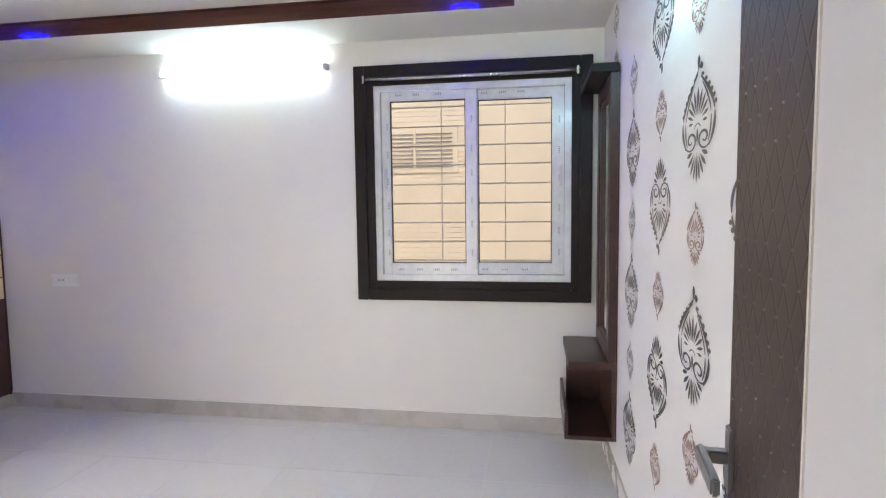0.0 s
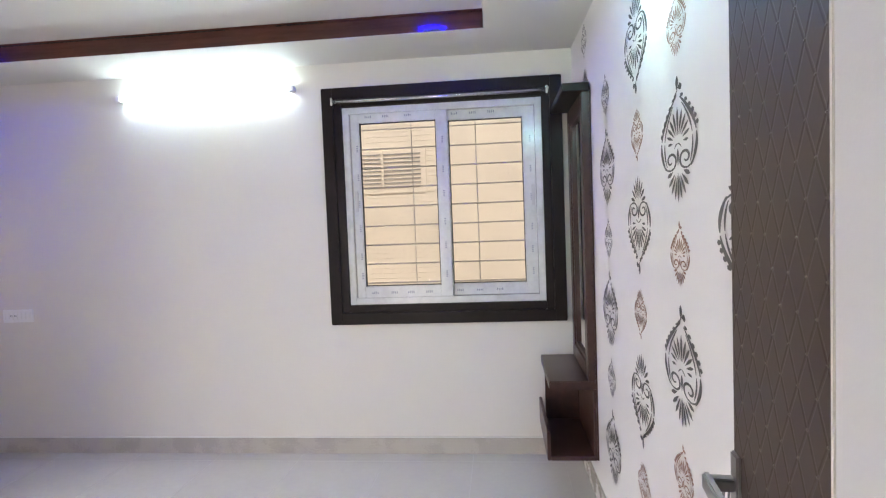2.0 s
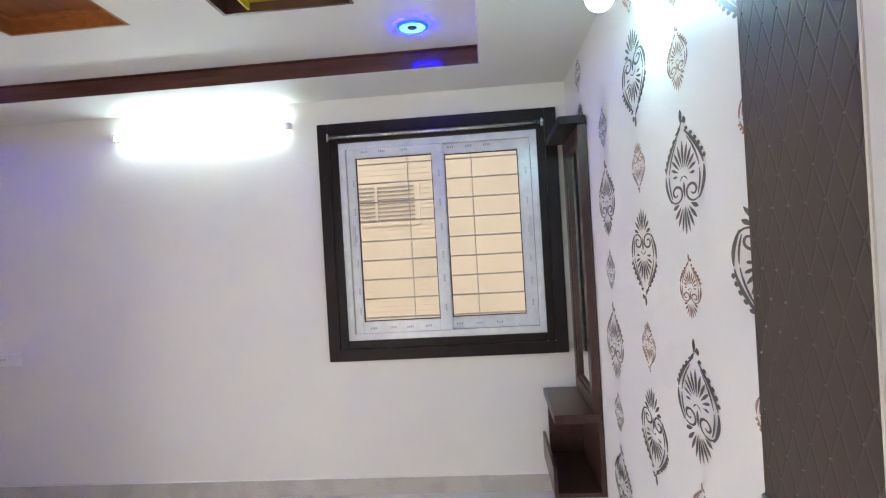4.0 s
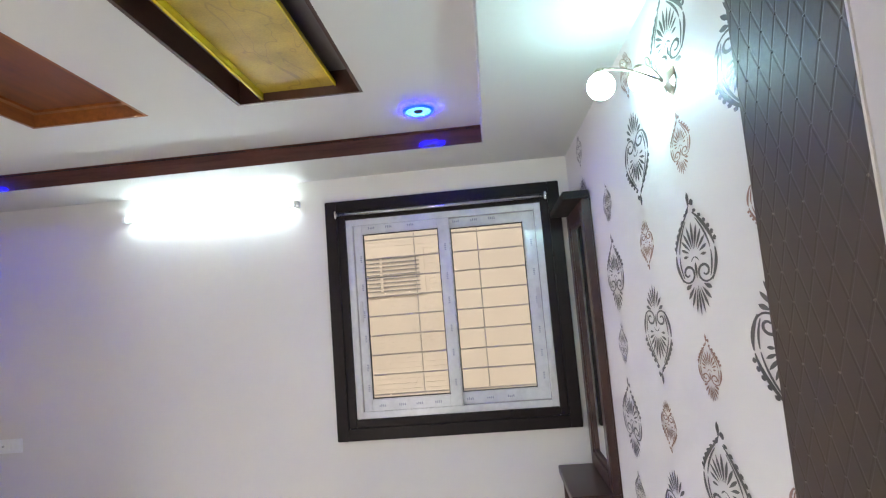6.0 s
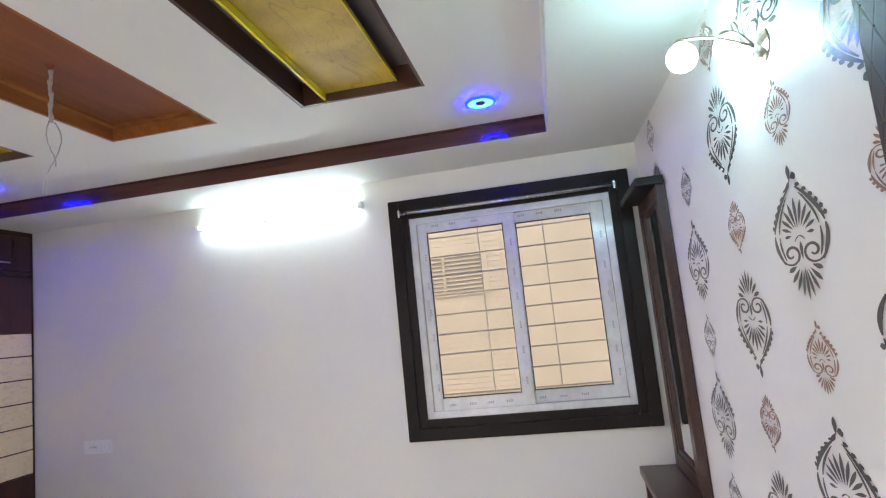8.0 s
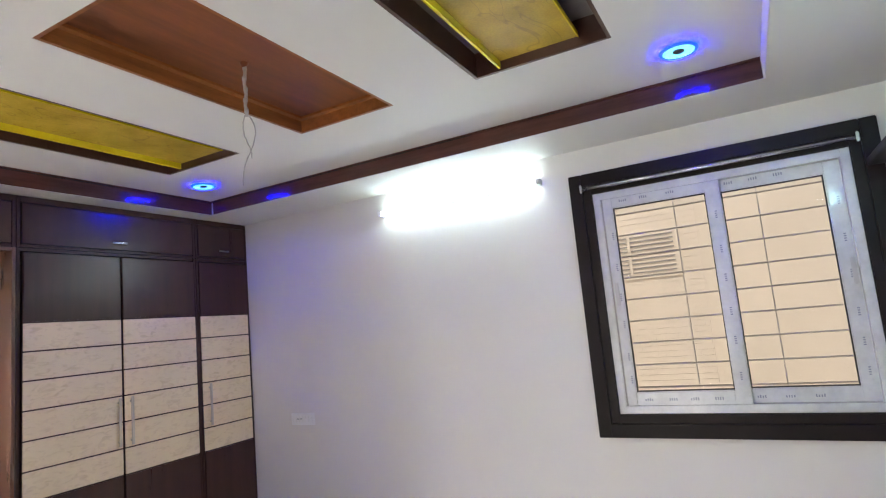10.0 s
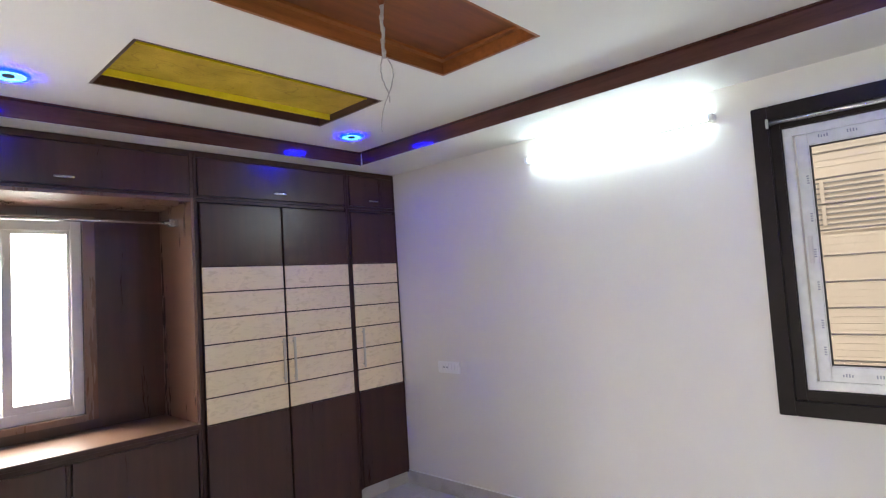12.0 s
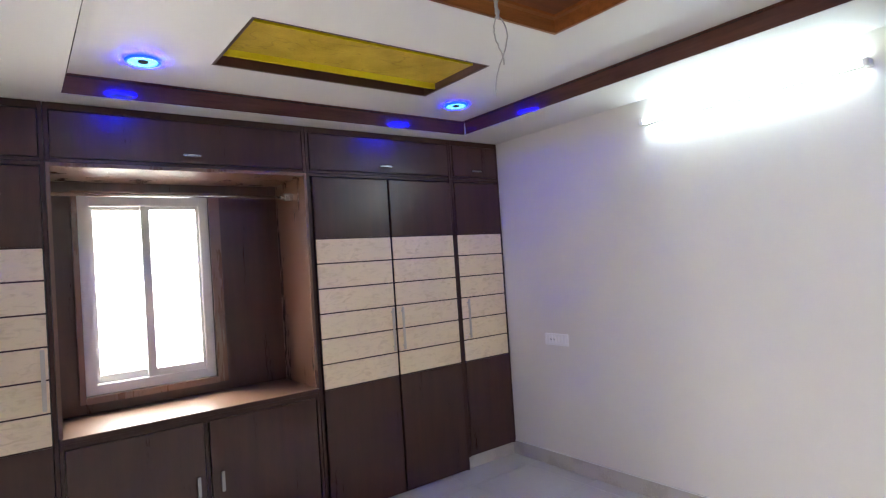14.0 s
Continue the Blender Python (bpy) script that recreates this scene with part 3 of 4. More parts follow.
def tall_unit(y0, y1, doors, plinth_white, label):
    u = thing("wardrobe_unit", (XF, (y0 + y1) / 2, 0), label, "wardrobe", "wardrobe wall")
    zb = 0.097 if plinth_white else 0.0
    z1 = 2.335
    B = XW + 0.003
    t = 0.020
    for nm, d in (("side_panel", (B, y0, zb, XF + 0.018, y0 + t, z1)), ("side_panel", (B, y1 - t, zb, XF + 0.018, y1, z1)),
                  ("top_panel", (B, y0 + t, z1 - t, XF + 0.012, y1 - t, z1)), ("bottom_panel", (B, y0 + t, zb + 0.002, XF + 0.006, y1 - t, zb + 0.03)),
                  ("back_panel", (B, y0 + t, zb + 0.03, B + 0.01, y1 - t, z1 - t))):
        boxpart(nm, d, M_CARCASS, u, "", 0.002)
    if plinth_white:
        boxpart("plinth", (B, y0 + 0.002, 0, XF - 0.004, y1, zb - 0.001), M_SKIRT, u, "pale tiled plinth", 0.002)
    for a, b, hy in doors:
        panel_door(u, a, b, zb + 0.012, 2.308, hy)


tall_unit(2.126, 3.364, ((2.160, 2.756, 2.724), (2.768, 3.344, 2.810)), False, "dark two-door wardrobe unit with cream panel band")
tall_unit(3.366, YN - 0.004, ((3.388, 3.862, 3.446),), True, "narrow dark wardrobe unit with cream panels on a plinth")
tall_unit(-0.560, 0.672, ((-0.540, 0.042, 0.012), (0.054, 0.648, 0.622)), False, "dark two-door wardrobe unit with cream panel band")


def loft_unit(y0, y1, label):
    u = thing("loft_cabinet", (XF, (y0 + y1) / 2, 2.337), label, "cabinet", "loft cabinets")
    B, t, z0, z1 = XW + 0.003, 0.022, 2.337, ZS - 0.003
    for nm, d in (("side_panel", (B, y0, z0, XF + 0.018, y0 + t, z1)), ("side_panel", (B, y1 - t, z0, XF + 0.018, y1, z1)), ("bottom_panel", (B, y0 + t, z0, XF + 0.016, y1 - t, z0 + 0.018)),
                  ("top_rail", (B, y0 + t, z1 - 0.040, XF + 0.020, y1 - t, z1)), ("back_panel", (B, y0 + t, z0 + 0.018, B + 0.01, y1 - t, z1 - 0.04))):
        boxpart(nm, d, M_CARCASS, u, "", 0.002)
    d = boxpart("flap_door", (XF, y0 + t + 0.004, z0 + 0.022, XF + 0.022, y1 - t - 0.004, z1 - 0.044), M_ESPRESSO, u, "dark espresso laminate flap", 0.002)
    horizontal_handle(d, (y0 + y1) / 2, z0 + 0.068)


loft_unit(2.126, 3.364, "dark flap-door loft cabinet above the wardrobe")
loft_unit(3.366, YN - 0.004, "short dark loft cabinet in the wardrobe corner")
loft_unit(0.674, 2.124, "wide dark loft cabinet above the window niche")
loft_unit(-0.560, 0.672, "dark flap-door loft cabinet above the wardrobe")


def niche():
    y0, y1, B = 0.674, 2.124, XW + 0.003
    n = thing("window_niche", (XF, (y0 + y1) / 2, 0.88), "polished brown wood niche lining round a window", "niche")
    t = 0.020
    z0, z1 = 0.885, 2.335
    boxpart("side_board", (B, y0, z0, XF + 0.018, y0 + t, z1), M_NICHE, n, "", 0.002)
    boxpart("side_board", (B, y1 - t, z0, XF + 0.018, y1, z1), M_NICHE, n, "", 0.002)
    boxpart("head_board", (B, y0 + t, z1 - 0.022, XF + 0.016, y1 - t, z1), M_NICHE, n, "", 0.002)
    wy0, wy1, wz0, wz1 = 0.843, 1.614, 0.992, 2.228
    for d in ((B, y0 + t, z0, B + 0.035, wy0, z1 - 0.022), (B, wy1, z0, B + 0.035, y1 - t, z1 - 0.022), (B, wy0, z0, B + 0.035, wy1, wz0), (B, wy0, wz1, B + 0.035, wy1, z1 - 0.022)):
        boxpart("back_board", d, M_ESPRESSO, n, "dark espresso back board")
    # window trim in brown wood
    bm = bmesh.new()
    x1 = B + 0.062
    for d in ((B + 0.0355, wy0 - 0.032, wz0 - 0.042, x1, wy0, wz1 + 0.03), (B + 0.0355, wy1, wz0 - 0.042, x1, wy1 + 0.070, wz1 + 0.03),
              (B + 0.0355, wy0, wz0 - 0.042, x1 + 0.02, wy1, wz0), (B + 0.0355, wy0, wz1, x1, wy1, wz1 + 0.03)):
        box(bm, *d, bevel=0.003)
    part("window_trim", bm, M_NICHE, n, "brown wooden window trim")
    # hanging rail
    xr, zr = XF - 0.20, 2.195
    r = thing("hanging_rail", (xr, 1.4, zr), "chrome clothes rail across the niche", "clothes rail")
    bm = bmesh.new()
    cyl(bm, (xr, y0 + t, zr), (xr, y1 - t - 0.06, zr), 0.011, seg=14)
    part("rail", bm, M_CHROME, r, smooth=True)
    bm = bmesh.new()
    cyl(bm, (xr, y1 - t - 0.085, zr), (xr, y1 - t - 0.06, zr), 0.017, seg=14)
    box(bm, xr - 0.02, y1 - t - 0.06, zr - 0.025, xr + 0.02, y1 - t - 0.0005, zr + 0.025, 0.004)
    part("rail_bracket", bm, M_CHROME, r)
    bm = bmesh.new()
    cyl(bm, (xr - 0.10, y0 + t, zr + 0.012), (xr - 0.10, y1 - t, zr + 0.012), 0.008, seg=12)
    part("rear_rail", bm, M_CHROME, r, smooth=True)


niche()


def counter_and_base():
    y0, y1, B = 0.674, 2.124, XW + 0.003
    bm = bmesh.new()
    box(bm, B, y0 + 0.001, 0.853, XF + 0.030, y1 - 0.001, 0.883, 0.004)
    c = thing("counter_top", (XF, 1.395, 0.853), "polished brown wood counter under the window", "counter")
    part("slab", bm, M_COUNTER, c)
    boxpart("edge_strip", (XF + 0.0302, y0 + 0.001, 0.855, XF + 0.034, y1 - 0.001, 0.881), M_CARCASS, c, "dark edge strip", 0.001)
    u = thing("base_cabinet", (XF, 1.395, 0), "low dark two-door cabinet under the niche counter", "cabinet", "wardrobe wall")
    t = 0.02
    for nm, d in (("side_panel", (B, y0 + 0.001, 0, XF + 0.016, y0 + t, 0.851)), ("side_panel", (B, y1 - t, 0, XF + 0.016, y1 - 0.001, 0.851)), ("divider", (B, 1.386, 0.05, XF + 0.012, 1.408, 0.81)),
                  ("kick_board", (B, y0 + t, 0, XF + 0.008, y1 - t, 0.05)), ("top_rail", (B, y0 + t, 0.81, XF + 0.012, y1 - t, 0.851))):
        boxpart(nm, d, M_CARCASS, u, "", 0.002)
    for a, b, hy in ((0.698, 1.380, 1.335), (1.414, 2.092, 1.470)):
        d = boxpart("door", (XF, a, 0.055, XF + 0.022, b, 0.822), M_ESPRESSO, u, "dark espresso laminate door", 0.003)
        vertical_handle(d, hy, 0.395, 0.515, M_NICKEL)


counter_and_base()


def window_west():
    w = thing("window_2", (XW, 1.24, 1.01), "white sliding window with bright frosted panes", "window", "", "structure")

    def ring(bm, y0, y1, z0, z1, x0, x1, t, bevel=0.0):
        for d in ((x0, y0, z0, x1, y0 + t, z1), (x0, y1 - t, z0, x1, y1, z1), (x0, y0 + t, z0, x1, y1 - t, z0 + t), (x0, y0 + t, z1 - t, x1, y1 - t, z1)):
            box(bm, *d, bevel=bevel)
    bm = bmesh.new()
    ring(bm, 0.845, 1.612, 0.994, 2.226, XW - 0.09, XW + 0.040, 0.060, 0.004)
    part("window_frame", bm, M_UPVCW, w)
    for a, b, x in ((0.880, 1.255, XW - 0.055), (1.196, 1.588, XW - 0.015)):
        bm = bmesh.new()
        ring(bm, a, b, 1.050, 2.196, x, x + 0.034, 0.052, 0.004)
        s = part("sash", bm, M_UPVCW, w, "white sliding sash")
        p = boxpart("pane", (x + 0.014, a + 0.05, 1.10, x + 0.018, b - 0.05, 2.146), M_FROST, s, "frosted glass pane")
        p.visible_shadow = False
    boxpart("latch", (XW + 0.018, 1.212, 1.95, XW + 0.032, 1.232, 2.01), M_UPVCW, w, "white catch", 0.003)


window_west()


# ---- dresser unit on the patterned wall ----
def dresser():
    g = 0.0015
    ya, yb = 3.225, YN - 0.036
    xe = east(yb) - g
    u = thing("dresser_unit", (xe, (ya + yb) / 2, 0.235), "mahogany wall dresser with tall framed mirror and shelf", "dresser")
    bm = bmesh.new()
    box(bm, 0.184, ya, 0.632, xe, yb, 0.680, 0.004)
    part("shelf_top", bm, M_DRESSER, u)
    boxpart("bottom_board", (0.184, ya + 0.002, 0.237, xe, yb, 0.260), M_DRESSER, u, "", 0.002)
    boxpart("front_lip", (0.165, ya + 0.002, 0.237, 0.1835, yb - 0.002, 0.400), M_DRESSER, u, "low mahogany front lip", 0.003)
    boxpart("side_board", (0.205, yb - 0.022, 0.260, xe, yb - 0.002, 0.632), M_DRESSER, u, "", 0.002)
    boxpart("back_board", (xe - 0.014, ya + 0.004, 0.260, xe, yb - 0.022, 0.632), M_DRESSER, u, "", 0.001)
    # mirror frame stands on the shelf
    z0, z1 = 0.680, 2.236
    xf = xe - 0.040
    bm = bmesh.new()
    w = 0.085
    for dd in ((xf, ya, z0, xe, ya + w, z1), (xf, yb - w, z0, xe, yb, z1), (xf, ya + w, z0, xe, yb - w, z0 + w), (xf, ya + w, z1 - w, xe, yb - w, z1)):
        box(bm, *dd, bevel=0.004)
    fr = part("mirror_frame", bm, M_DRESSER, u, "mahogany mirror frame")
    bm = bmesh.new()
    for dd in ((xf + 0.010, ya + w, z0 + w, xf + 0.022, ya + w + 0.02, z1 - w), (xf + 0.010, yb - w - 0.02, z0 + w, xf + 0.022, yb - w, z1 - w),
               (xf + 0.010, ya + w + 0.02, z0 + w, xf + 0.022, yb - w - 0.02, z0 + w + 0.02), (xf + 0.010, ya + w + 0.02, z1 - w - 0.02, xf + 0.022, yb - w - 0.02, z1 - w)):
        box(bm, *dd)
    part("beading", bm, M_DRESSER, fr)
    boxpart("mirror", (xf + 0.022, ya + w, z0 + w, xf + 0.028, yb - w, z1 - w), M_MIRROR, fr, "clear mirror glass")
    boxpart("scribe_strip", (xe + 0.0005, ya + 0.002, 0.237, east(ya) - 0.0015, ya + 0.030, z1 - 0.002), M_DRESSER, u, "", 0.001)
    boxpart("mirror_backing", (xf + 0.029, ya + w, z0 + w, xe, yb - w, z1 - w), M_DRESSER, fr)
    bm = bmesh.new()
    box(bm, 0.292, ya - 0.030, z1, xe, yb, z1 + 0.042, 0.004)
    part("canopy", bm, M_BLACKFRAME, u, "black-brown canopy board")


dresser()


# ---- wall sconce ----
def sconce():
    """Two scrolled arms that lean the same way out of one plate, with a globe under each end."""
    y, z = 1.852, 2.322
    xw = east(y) - 0.0005
    s = thing("wall_sconce", (xw, y, z), "pale antique scroll sconce with two lit white globes", "wall lamp")
    m = Matrix.Translation((xw, y, z)) @ Euler((0, radians(-90), 0)).to_matrix().to_4x4()
    bm = bmesh.new()
    lathe(bm, ((0.001, 0.022), (0.018, 0.020), (0.030, 0.010), (0.045, 0.006), (0.05, 0.0), (0.001, 0.0)), 28, m)
    plate = part("wall_plate", bm, M_BRONZE, s, "", True)
    # pale petals round the plate, given a glow so that they look lit
    for k in range(6):
        a = radians(60 * k + 20)
        u = Vector((0, math.cos(a), math.sin(a)))
        w = Vector((0, -math.sin(a), math.cos(a)))
        o = Vector((xw - 0.006, y, z))
        bm = bmesh.new()
        ring = [o + u * 0.036 - Vector((0.010, 0, 0)), o + u * 0.060 + w * 0.018 - Vector((0.004, 0, 0)), o + u * 0.088 - Vector((0.016, 0, 0)), o + u * 0.060 - w * 0.018 - Vector((0.004, 0, 0))]
        mid = bm.verts.new(o + u * 0.060 - Vector((0.014, 0, 0)))
        low = bm.verts.new(o + u * 0.060)
        vs = [bm.verts.new(v) for v in ring]
        for i in range(4):
            bm.faces.new((vs[i], vs[(i + 1) % 4], mid))
            bm.faces.new((vs[(i + 1) % 4], vs[i], low))
        part("leaf_petal", bm, M_PETALGLOW, plate, "pale petal of the wall plate with an added glow", True)
    for c, rad in ((Vector((0.290, 2.000, 2.386)), 0.046), (Vector((0.405, 1.946, 2.371)), 0.038)):
        start, end = Vector((xw - 0.02, y, z)), c + Vector((0, 0, rad + 0.012))
        bm = bmesh.new()
        p = [start.lerp(end, i / 14) + Vector((0, 0, 0.018 * math.sin(math.pi * i / 14))) for i in range(15)]
        tube_along(bm, p, 0.0045, 8)
        along = (end - start).normalized()
        curl = [p[8] + along * (0.017 * math.cos(t) * (1 - t / 9)) + Vector((0, 0, 0.017 + 0.017 * math.sin(t) * (1 - t / 9))) for t in [k * 0.45 - 1.6 for k in range(14)]]
        arm = part("scroll_arm", bm, M_BRONZE, s, "", True)
        bm = bmesh.new()
        tube_along(bm, curl, 0.0038, 8)
        part("curl", bm, M_BRONZE, arm, "", True)
        bm = bmesh.new()
        lathe(bm, ((0.004, 0.004), (0.014, 0.0), (0.020, -0.012), (0.018, -0.015), (0.004, -0.010)), 20, Matrix.Translation(end))
        part("lamp_cup", bm, M_BRONZE, s, "", True)
        bm = bmesh.new()
        bmesh.ops.create_uvsphere(bm, u_segments=24, v_segments=16, radius=rad, matrix=Matrix.Translation(c))
        part("globe", bm, M_BULB, s, "glowing white glass globe", True)


sconce()


# ---- door ----
def door():
    H, F = Vector((0.342, 0.840, 0)), Vector((0.385, 1.269, 0))
    ax = (F - H).normalized()
    out = Vector((-ax.y, ax.x, 0))
    L, T, ZB, ZTOP = (F - H).length, 0.034, 0.012, 2.46
    m = Matrix(((ax.x, -out.x, 0, H.x), (ax.y, -out.y, 0, H.y), (0, 0, 1, 0), (0, 0, 0, 1)))
    d = thing("door", H, "open dark brown quilted-skin door with lever handle", "door")

    def local(bm):
        bmesh.ops.transform(bm, matrix=m, verts=bm.verts)
        return bm
    # local x runs along the leaf, local y goes into the leaf from its visible face
    bm = bmesh.new()
    box(bm, 0.002, 0.002, ZB, L, T, ZTOP, 0.002)
    leaf = part("leaf", local(bm), M_DOOR, d)
    # padded diamond quilting and its studs
    bm = bmesh.new()
    pw, ph = 0.062, 0.105
    nx, nz = int(L / pw) + 1, int((ZTOP - ZB) / ph) + 1

    def cushion(cx, cz):
        """A diamond pad: bevelled flanks round a flat middle."""
        rim, top = [], []
        for dx, dz in ((-0.5, 0), (0, -0.5), (0.5, 0), (0, 0.5)):
            for k, ring, y in ((0.98, rim, 0.0022), (0.84, top, 0.0014)):
                x = min(max(cx + dx * pw * k, 0.004), L - 0.004)
                z = min(max(cz + dz * ph * k, ZB + 0.003), ZTOP - 0.003)
                ring.append(bm.verts.new((x, y, z)))
        for i in range(4):
            j = (i + 1) % 4
            bm.faces.new((rim[i], rim[j], top[j], top[i]))
        bm.faces.new(top)
    for i in range(nx + 1):
        for k in range(nz + 1):
            for ox, oz in ((0, 0), (0.5, 0.5)):
                x, z = (i + ox) * pw, ZB + 0.004 + (k + oz) * ph
                if -0.01 < x < L + 0.01 and z < ZTOP:
                    cushion(x, z)
    part("quilting", local(bm), M_DOOR, leaf)
    bm = bmesh.new()
    for i in range(nx + 1):
        for k in range(nz):
            for ox, oz in ((0, 0), (0.5, 0.5)):
                x, z = (i + ox + 0.5) * pw, ZB + 0.004 + (k + oz) * ph
                if 0.008 < x < L - 0.008 and z < ZTOP - 0.01:
                    bmesh.ops.create_cone(bm, cap_ends=True, segments=6, radius1=0.0030, radius2=0.0014, depth=0.0026,
                                          matrix=Matrix.Translation((x, 0.0012, z)) @ Euler((radians(90), 0, 0)).to_matrix().to_4x4())
    part("studs", local(bm), M_STUD, leaf, "tiny dull metal studs")
    # lever handle
    bm = bmesh.new()
    box(bm, L - 0.048, -0.007, 0.985, L - 0.006, 0.003, 1.112, 0.003)
    h = part("handle_plate", local(bm), M_NICKEL, leaf, "dull nickel handle plate")
    bm = bmesh.new()
    box(bm, L - 0.040, -0.054, 1.040, L - 0.014, -0.004, 1.066, 0.004)
    box(bm, L - 0.170, -0.062, 1.036, L - 0.014, -0.046, 1.070, 0.004)
    part("lever", local(bm), M_NICKEL, h, "square nickel lever")
    bm = bmesh.new()
    box(bm, L - 0.046, -0.006, 0.915, L - 0.008, 0.003, 0.962, 0.003)
    cyl(bm, (L - 0.027, -0.004, 0.938), (L - 0.027, -0.014, 0.938), 0.010, seg=14)
    part("lock_plate", local(bm), M_NICKEL, leaf, "small nickel lock plate")
    for z in (0.25, 1.15, 2.10):
        bm = bmesh.new()
        cyl(bm, (-0.002, 0.0, z - 0.045), (-0.002, 0.0, z + 0.045), 0.006, seg=10)
        part("hinge", local(bm), M_NICKEL, leaf)
    # frame post against the wall end
    bm = bmesh.new()
    box(bm, 0.3310, 0.8302, 0, 0.41, 0.8378, 2.50, 0.0012)
    tagged(part("door_frame", bm, M_DOOREDGE), "pale painted door frame post", "door frame", "", "structure")


door()


# ---- stencilled ornaments ----
BOLD = 1.2       # breadth of the brush strokes


def petal(bm, cx, cz, ang, r0, r1, w, y=0.0):
    """A drop-shaped petal from r0 to r1 along ang (degrees from up)."""
    w *= BOLD
    a = radians(ang)
    ux, uz = math.sin(a), math.cos(a)
    left, right = [], []
    n = 6
    for i in range(n + 1):
        f = i / n
        r = r0 + (r1 - r0) * f
        h = w * 0.5 * (0.22 + 1.15 * math.sin(math.pi * min(1, f ** 1.35)) if 0 < f < 1 else 0.15)
        left.append((cx + ux * r - uz * h, cz + uz * r + ux * h))
        right.append((cx + ux * r + uz * h, cz + uz * r - ux * h))
    bm.faces.new([bm.verts.new((x, y, z)) for x, z in left + right[::-1]])


def stroke(bm, pts, w0, w1, y=0.0):
    """A ribbon along pts whose width swells from w0 to w1 and back."""
    L, R = [], []
    n = len(pts)
    for i, (x, z) in enumerate(pts):
        a, b = pts[max(0, i - 1)], pts[min(n - 1, i + 1)]
        dx, dz = b[0] - a[0], b[1] - a[1]
        q = math.hypot(dx, dz) or 1
        w = BOLD * (w0 + (w1 - w0) * math.sin(math.pi * i / (n - 1)))
        L.append(bm.verts.new((x - dz / q * w / 2, y, z + dx / q * w / 2)))
        R.append(bm.verts.new((x + dz / q * w / 2, y, z - dx / q * w / 2)))
    for i in range(n - 1):
        bm.faces.new((L[i], L[i + 1], R[i + 1], R[i]))


def ornament(scrolls_low=True):
    """Leaf ornament one unit high: finial, leaf outline, palmette, scrolls and tail fan, standing in the xz plane."""
    bm = bmesh.new()

    def outline(f, k):
        # leaf edge from the top point (f 0) round the belly to the scroll (f 1)
        x = k * 0.205 * math.sin(math.pi * (0.015 + f * 0.74)) ** 0.9
        z = 0.845 - 0.570 * f
        return x, z
    petal(bm, 0, 0.875, 0, 0.0, 0.125, 0.020)
    petal(bm, 0.005, 0.900, 80, 0.004, 0.050, 0.036)
    petal(bm, 0.0, 0.890, -152, 0.006, 0.085, 0.018)
    for s in (-1, 1):
        for a, b in ((0.03, 0.555), (0.585, 1.0)):
            stroke(bm, [outline(a + (b - a) * i / 12, s) for i in range(13)], 0.008, 0.024)
        for a, b in ((0.10, 0.555), (0.590, 0.93)):
            stroke(bm, [(x * 0.80, z - 0.012) for x, z in (outline(a + (b - a) * i / 10, s) for i in range(11))], 0.006, 0.014)
        for i in range(6):
            x, z = outline(0.05 + i * 0.085, s)
            petal(bm, x + s * 0.003, z, s * (32 + i * 11), 0.0, 0.034 if s > 0 else 0.022, 0.024)
        # palmette
        for ang, r in ((12, 0.250), (25, 0.220), (41, 0.185), (62, 0.150), (90, 0.118)):
            petal(bm, 0, 0.480, s * ang, 0.062, r, 0.0150)
        stroke(bm, [(s * 0.040 * i / 5, 0.470 - 0.035 * (i / 5) ** 2) for i in range(6)], 0.005, 0.009)
        # scroll that curls in from the foot of the outline
        sp = []
        for i in range(26):
            th = radians(-28 - i * 19)
            r = 0.088 * (1 - i / 31)
            sp.append((s * (0.086 + r * 0.95 * math.cos(th)), 0.345 + r * math.sin(th)))
        stroke(bm, sp, 0.010, 0.018)
        # tail
        for ang, r, w in ((171, 0.262, 0.0125), (159, 0.232, 0.0145), (143, 0.190, 0.0180), (118, 0.150, 0.022)):
            petal(bm, 0, 0.285, s * ang, 0.070, r, w)
    petal(bm, 0, 0.480, 0, 0.055, 0.275, 0.0155)
    petal(bm, 0, 0.285, 180, 0.045, 0.285, 0.0125)
    petal(bm, 0, 0.37, 0, -0.075, 0.060, 0.016)
    return bm


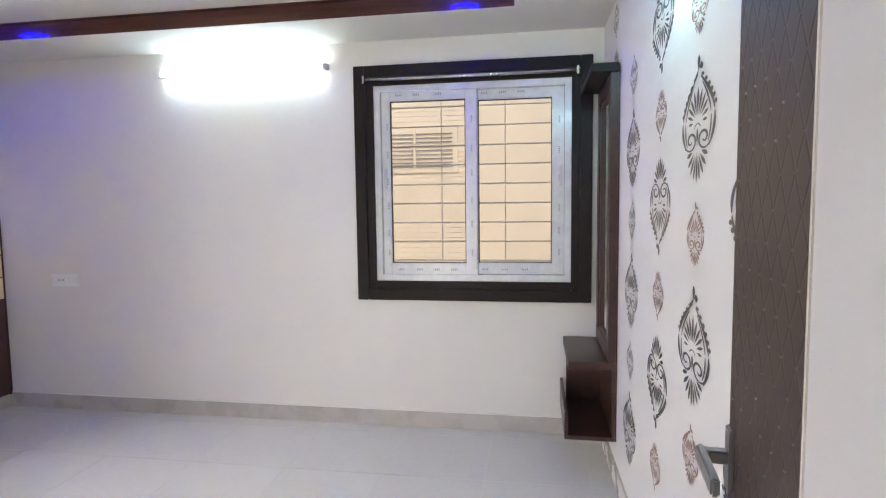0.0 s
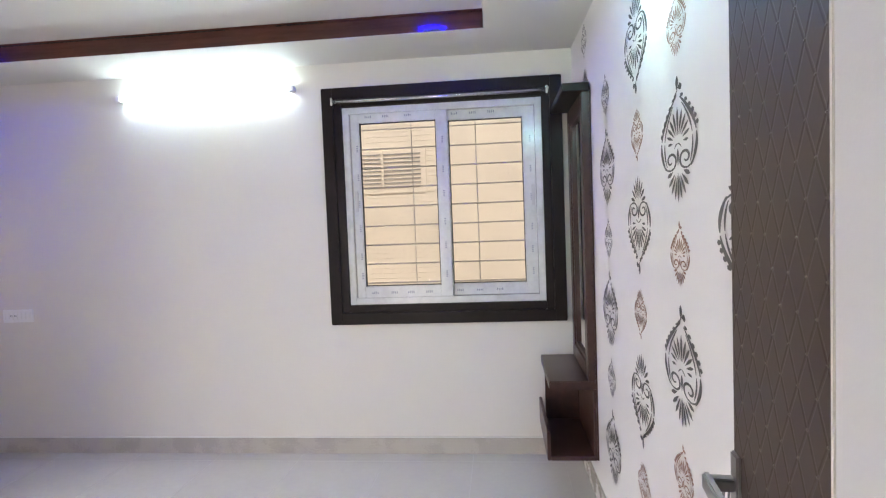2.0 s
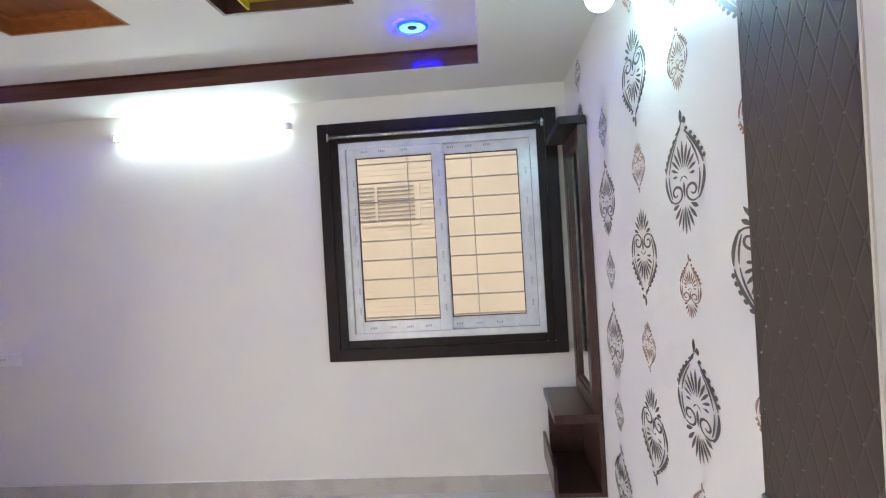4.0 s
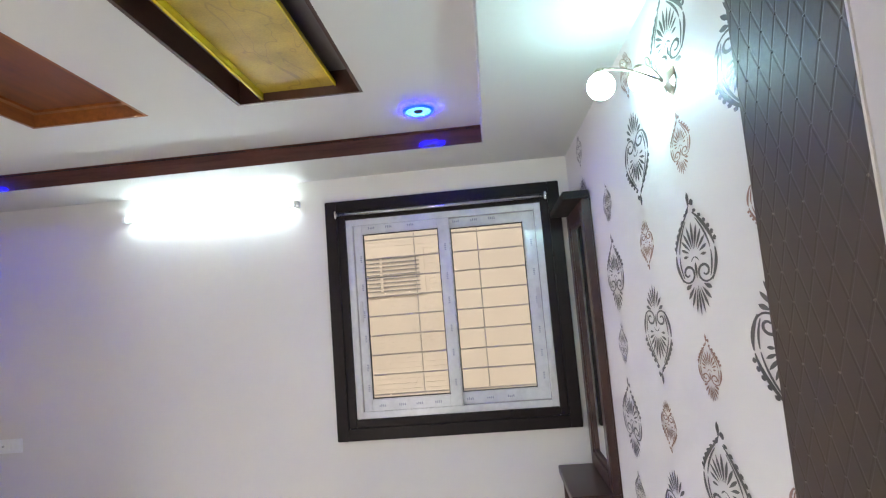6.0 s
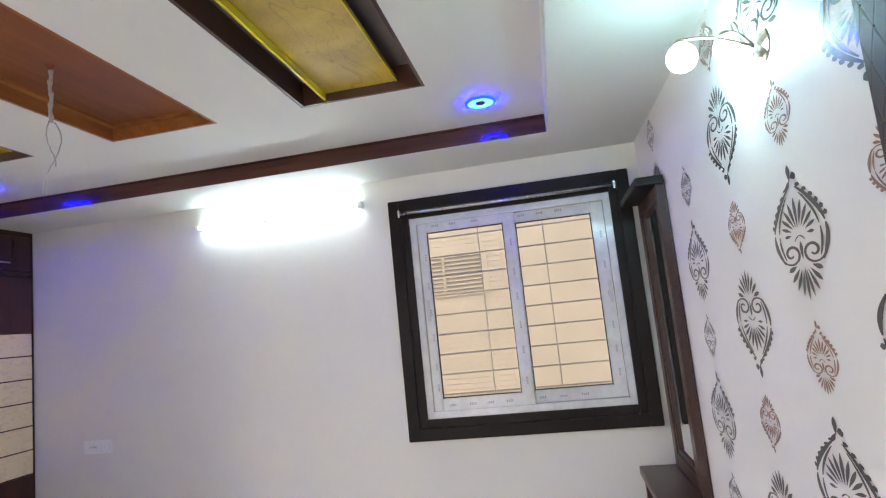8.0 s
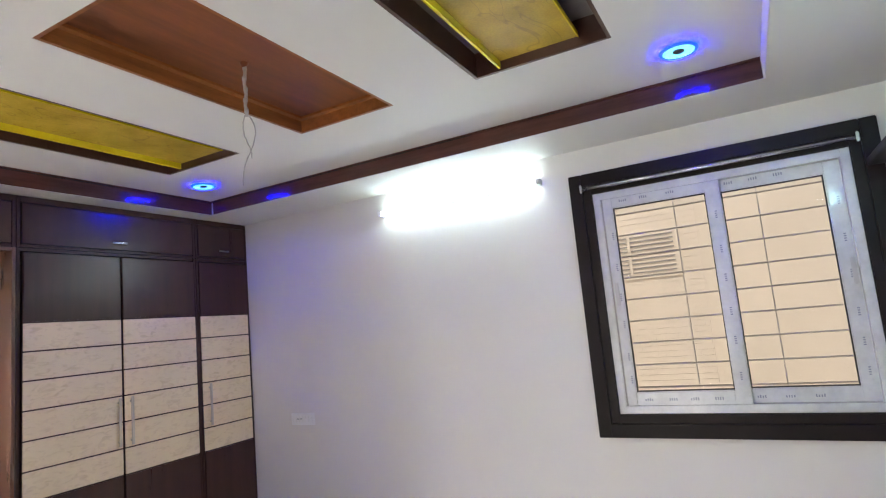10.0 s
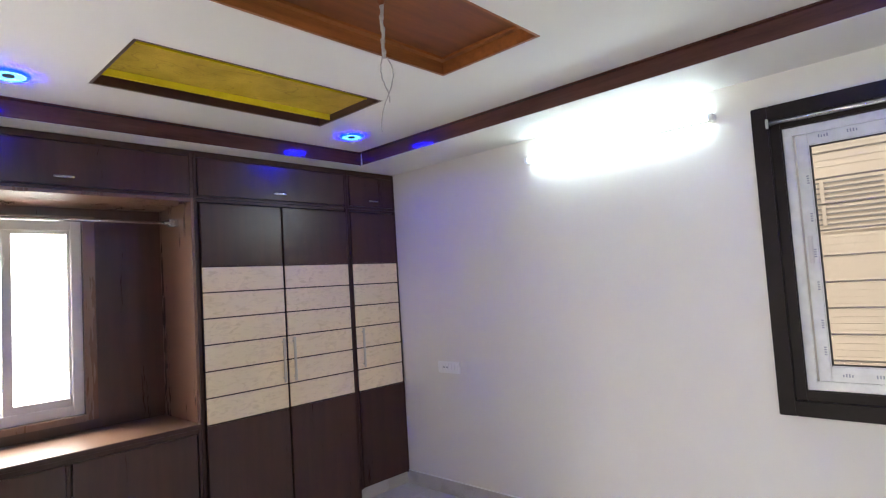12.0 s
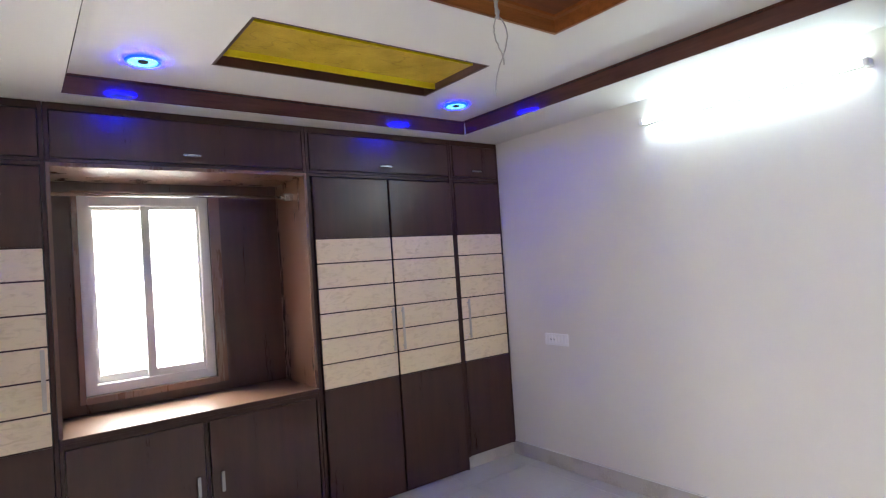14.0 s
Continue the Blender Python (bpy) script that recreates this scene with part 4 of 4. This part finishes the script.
def ornaments():
    shapes = {}
    for key, mat in (("dark", M_STENCIL), ("grey", M_STENCILG), ("rose", M_STENCILB)):
        shapes[key] = mesh("stencil_ornament", ornament(), mat)
    turn = math.atan2(-0.0150, 1)

    def put(key, y, zc, h, flip):
        ob = new("stencil_ornament", shapes[key])
        rot = Matrix.Rotation(radians(-90) - turn, 4, 'Z') @ (Matrix.Rotation(math.pi, 4, 'Y') if flip else Matrix())
        ob.matrix_basis = Matrix.Translation((east(y) - 0.0016, y, zc)) @ rot @ Matrix.Diagonal((h * 2.05, 1, h, 1)) @ Matrix.Translation((0, 0, -0.5))
        ob.parent = WALL_E
        tagged(ob, {"dark": "charcoal stencilled leaf ornament", "grey": "grey stencilled leaf ornament", "rose": "rose-brown stencilled leaf ornament"}[key])
    per = 0.665
    # columns along the wall: place, upside down, height of one large and of one small ornament
    for c, (y, flip, base, small) in enumerate(((1.395, True, 1.530, 1.862), (1.842, False, 1.789, 1.457), (2.297, True, 1.535, 1.868),
                                                (2.850, False, 1.800, 1.468), (3.390, True, 1.545, 1.878))):
        for k in range(-3, 3):
            z = base + k * per
            if 0.25 < z < 2.46:
                put("grey" if c == 3 and k % 2 else "dark", y, z, 0.365, flip)
            z = small + k * per
            if 0.15 < z < 2.55:
                put("rose" if c < 3 else "grey", y, z, 0.192, flip)


ornaments()


# ---- outside ----
def outside():
    bm = bmesh.new()
    box(bm, -60, -60, -0.35, 60, 60, -0.21)
    structure("ground", bm, M_GROUND, "pale concrete ground outside", "ground")
    y = 6.6
    h = thing("neighbour_house", (0, y, -0.2), "sunlit cream neighbouring house wall with horizontal cladding", "house")
    boxpart("wall", (-6, y, -0.2, 5, y + 4, 6.5), M_NEIGHBOUR, h)
    bm = bmesh.new()
    z = 0.3
    while z < 4.2:
        box(bm, -3.2, y - 0.008, z, -0.70, y - 0.002, z + 0.0545)
        z += 0.058
    tagged(part("cladding", bm, M_SLAT, h, "cream horizontal cladding strips"), kind="stuff")
    w = new("louvre_window")
    w.parent, w.matrix_parent_inverse = h, Matrix.Translation((0, y, -0.2)).inverted()
    x0, x1, z0, z1 = LOUVRE
    boxpart("frame", (x0 - 0.06, y - 0.022, z0 - 0.06, x1 + 0.06, y - 0.008, z1 + 0.06), M_SLAT, w)
    n = 9
    for i in range(n):
        zz = z0 + (z1 - z0) * i / n
        boxpart("slat", (x0, y - 0.030, zz, x1, y - 0.023, zz + (z1 - z0) / n * 0.30), M_SHUTTER, w)
    boxpart("mullion", (x0 + (x1 - x0) * 0.42, y - 0.038, z0, x0 + (x1 - x0) * 0.42 + 0.03, y - 0.031, z1), M_SLAT, w)
    # glowing panel added for washed-out daylight beyond the frosted window, also lights the room
    tagged(boxpart("backdrop", (-7.2, -1.2, -0.2, -7.0, 3.8, 4.6), M_DAYPANEL), "plain glowing white panel that stands in for daylight beyond the frosted window", "backdrop", "", "structure")


LOUVRE = (-1.72, -0.93, 1.98, 2.40)
outside()


# ---- floor tiles ----
def floor():
    bm = bmesh.new()
    box(bm, XW, YS, -0.20, 0.70, YN, -0.0025)
    f = structure("floor", bm, M_GROUT, "pale grey glossy vitrified tile floor", "floor")
    s, g = 0.5925, 0.0012
    shared = {}
    xs = [-0.28 + s * i for i in range(-8, 3)]
    ys = [3.16 + s * i for i in range(-7, 3)]
    for xa in xs:
        for yb in ys:
            x0, x1 = max(xa, XW), min(xa + s, 0.46)
            y0, y1 = max(yb, YS), min(yb + s, YN)
            if x1 - x0 < 0.02 or y1 - y0 < 0.02:
                continue
            key = (round(x1 - x0, 4), round(y1 - y0, 4))
            if key not in shared:
                bm = bmesh.new()
                box(bm, g, g, -0.0024, key[0] - g, key[1] - g, 0.0, 0.0008)
                shared[key] = mesh("floor_tile", bm, M_TILE)
            t = new("floor_tile", shared[key])
            t.location = (x0, y0, 0)
            t.parent = f


floor()
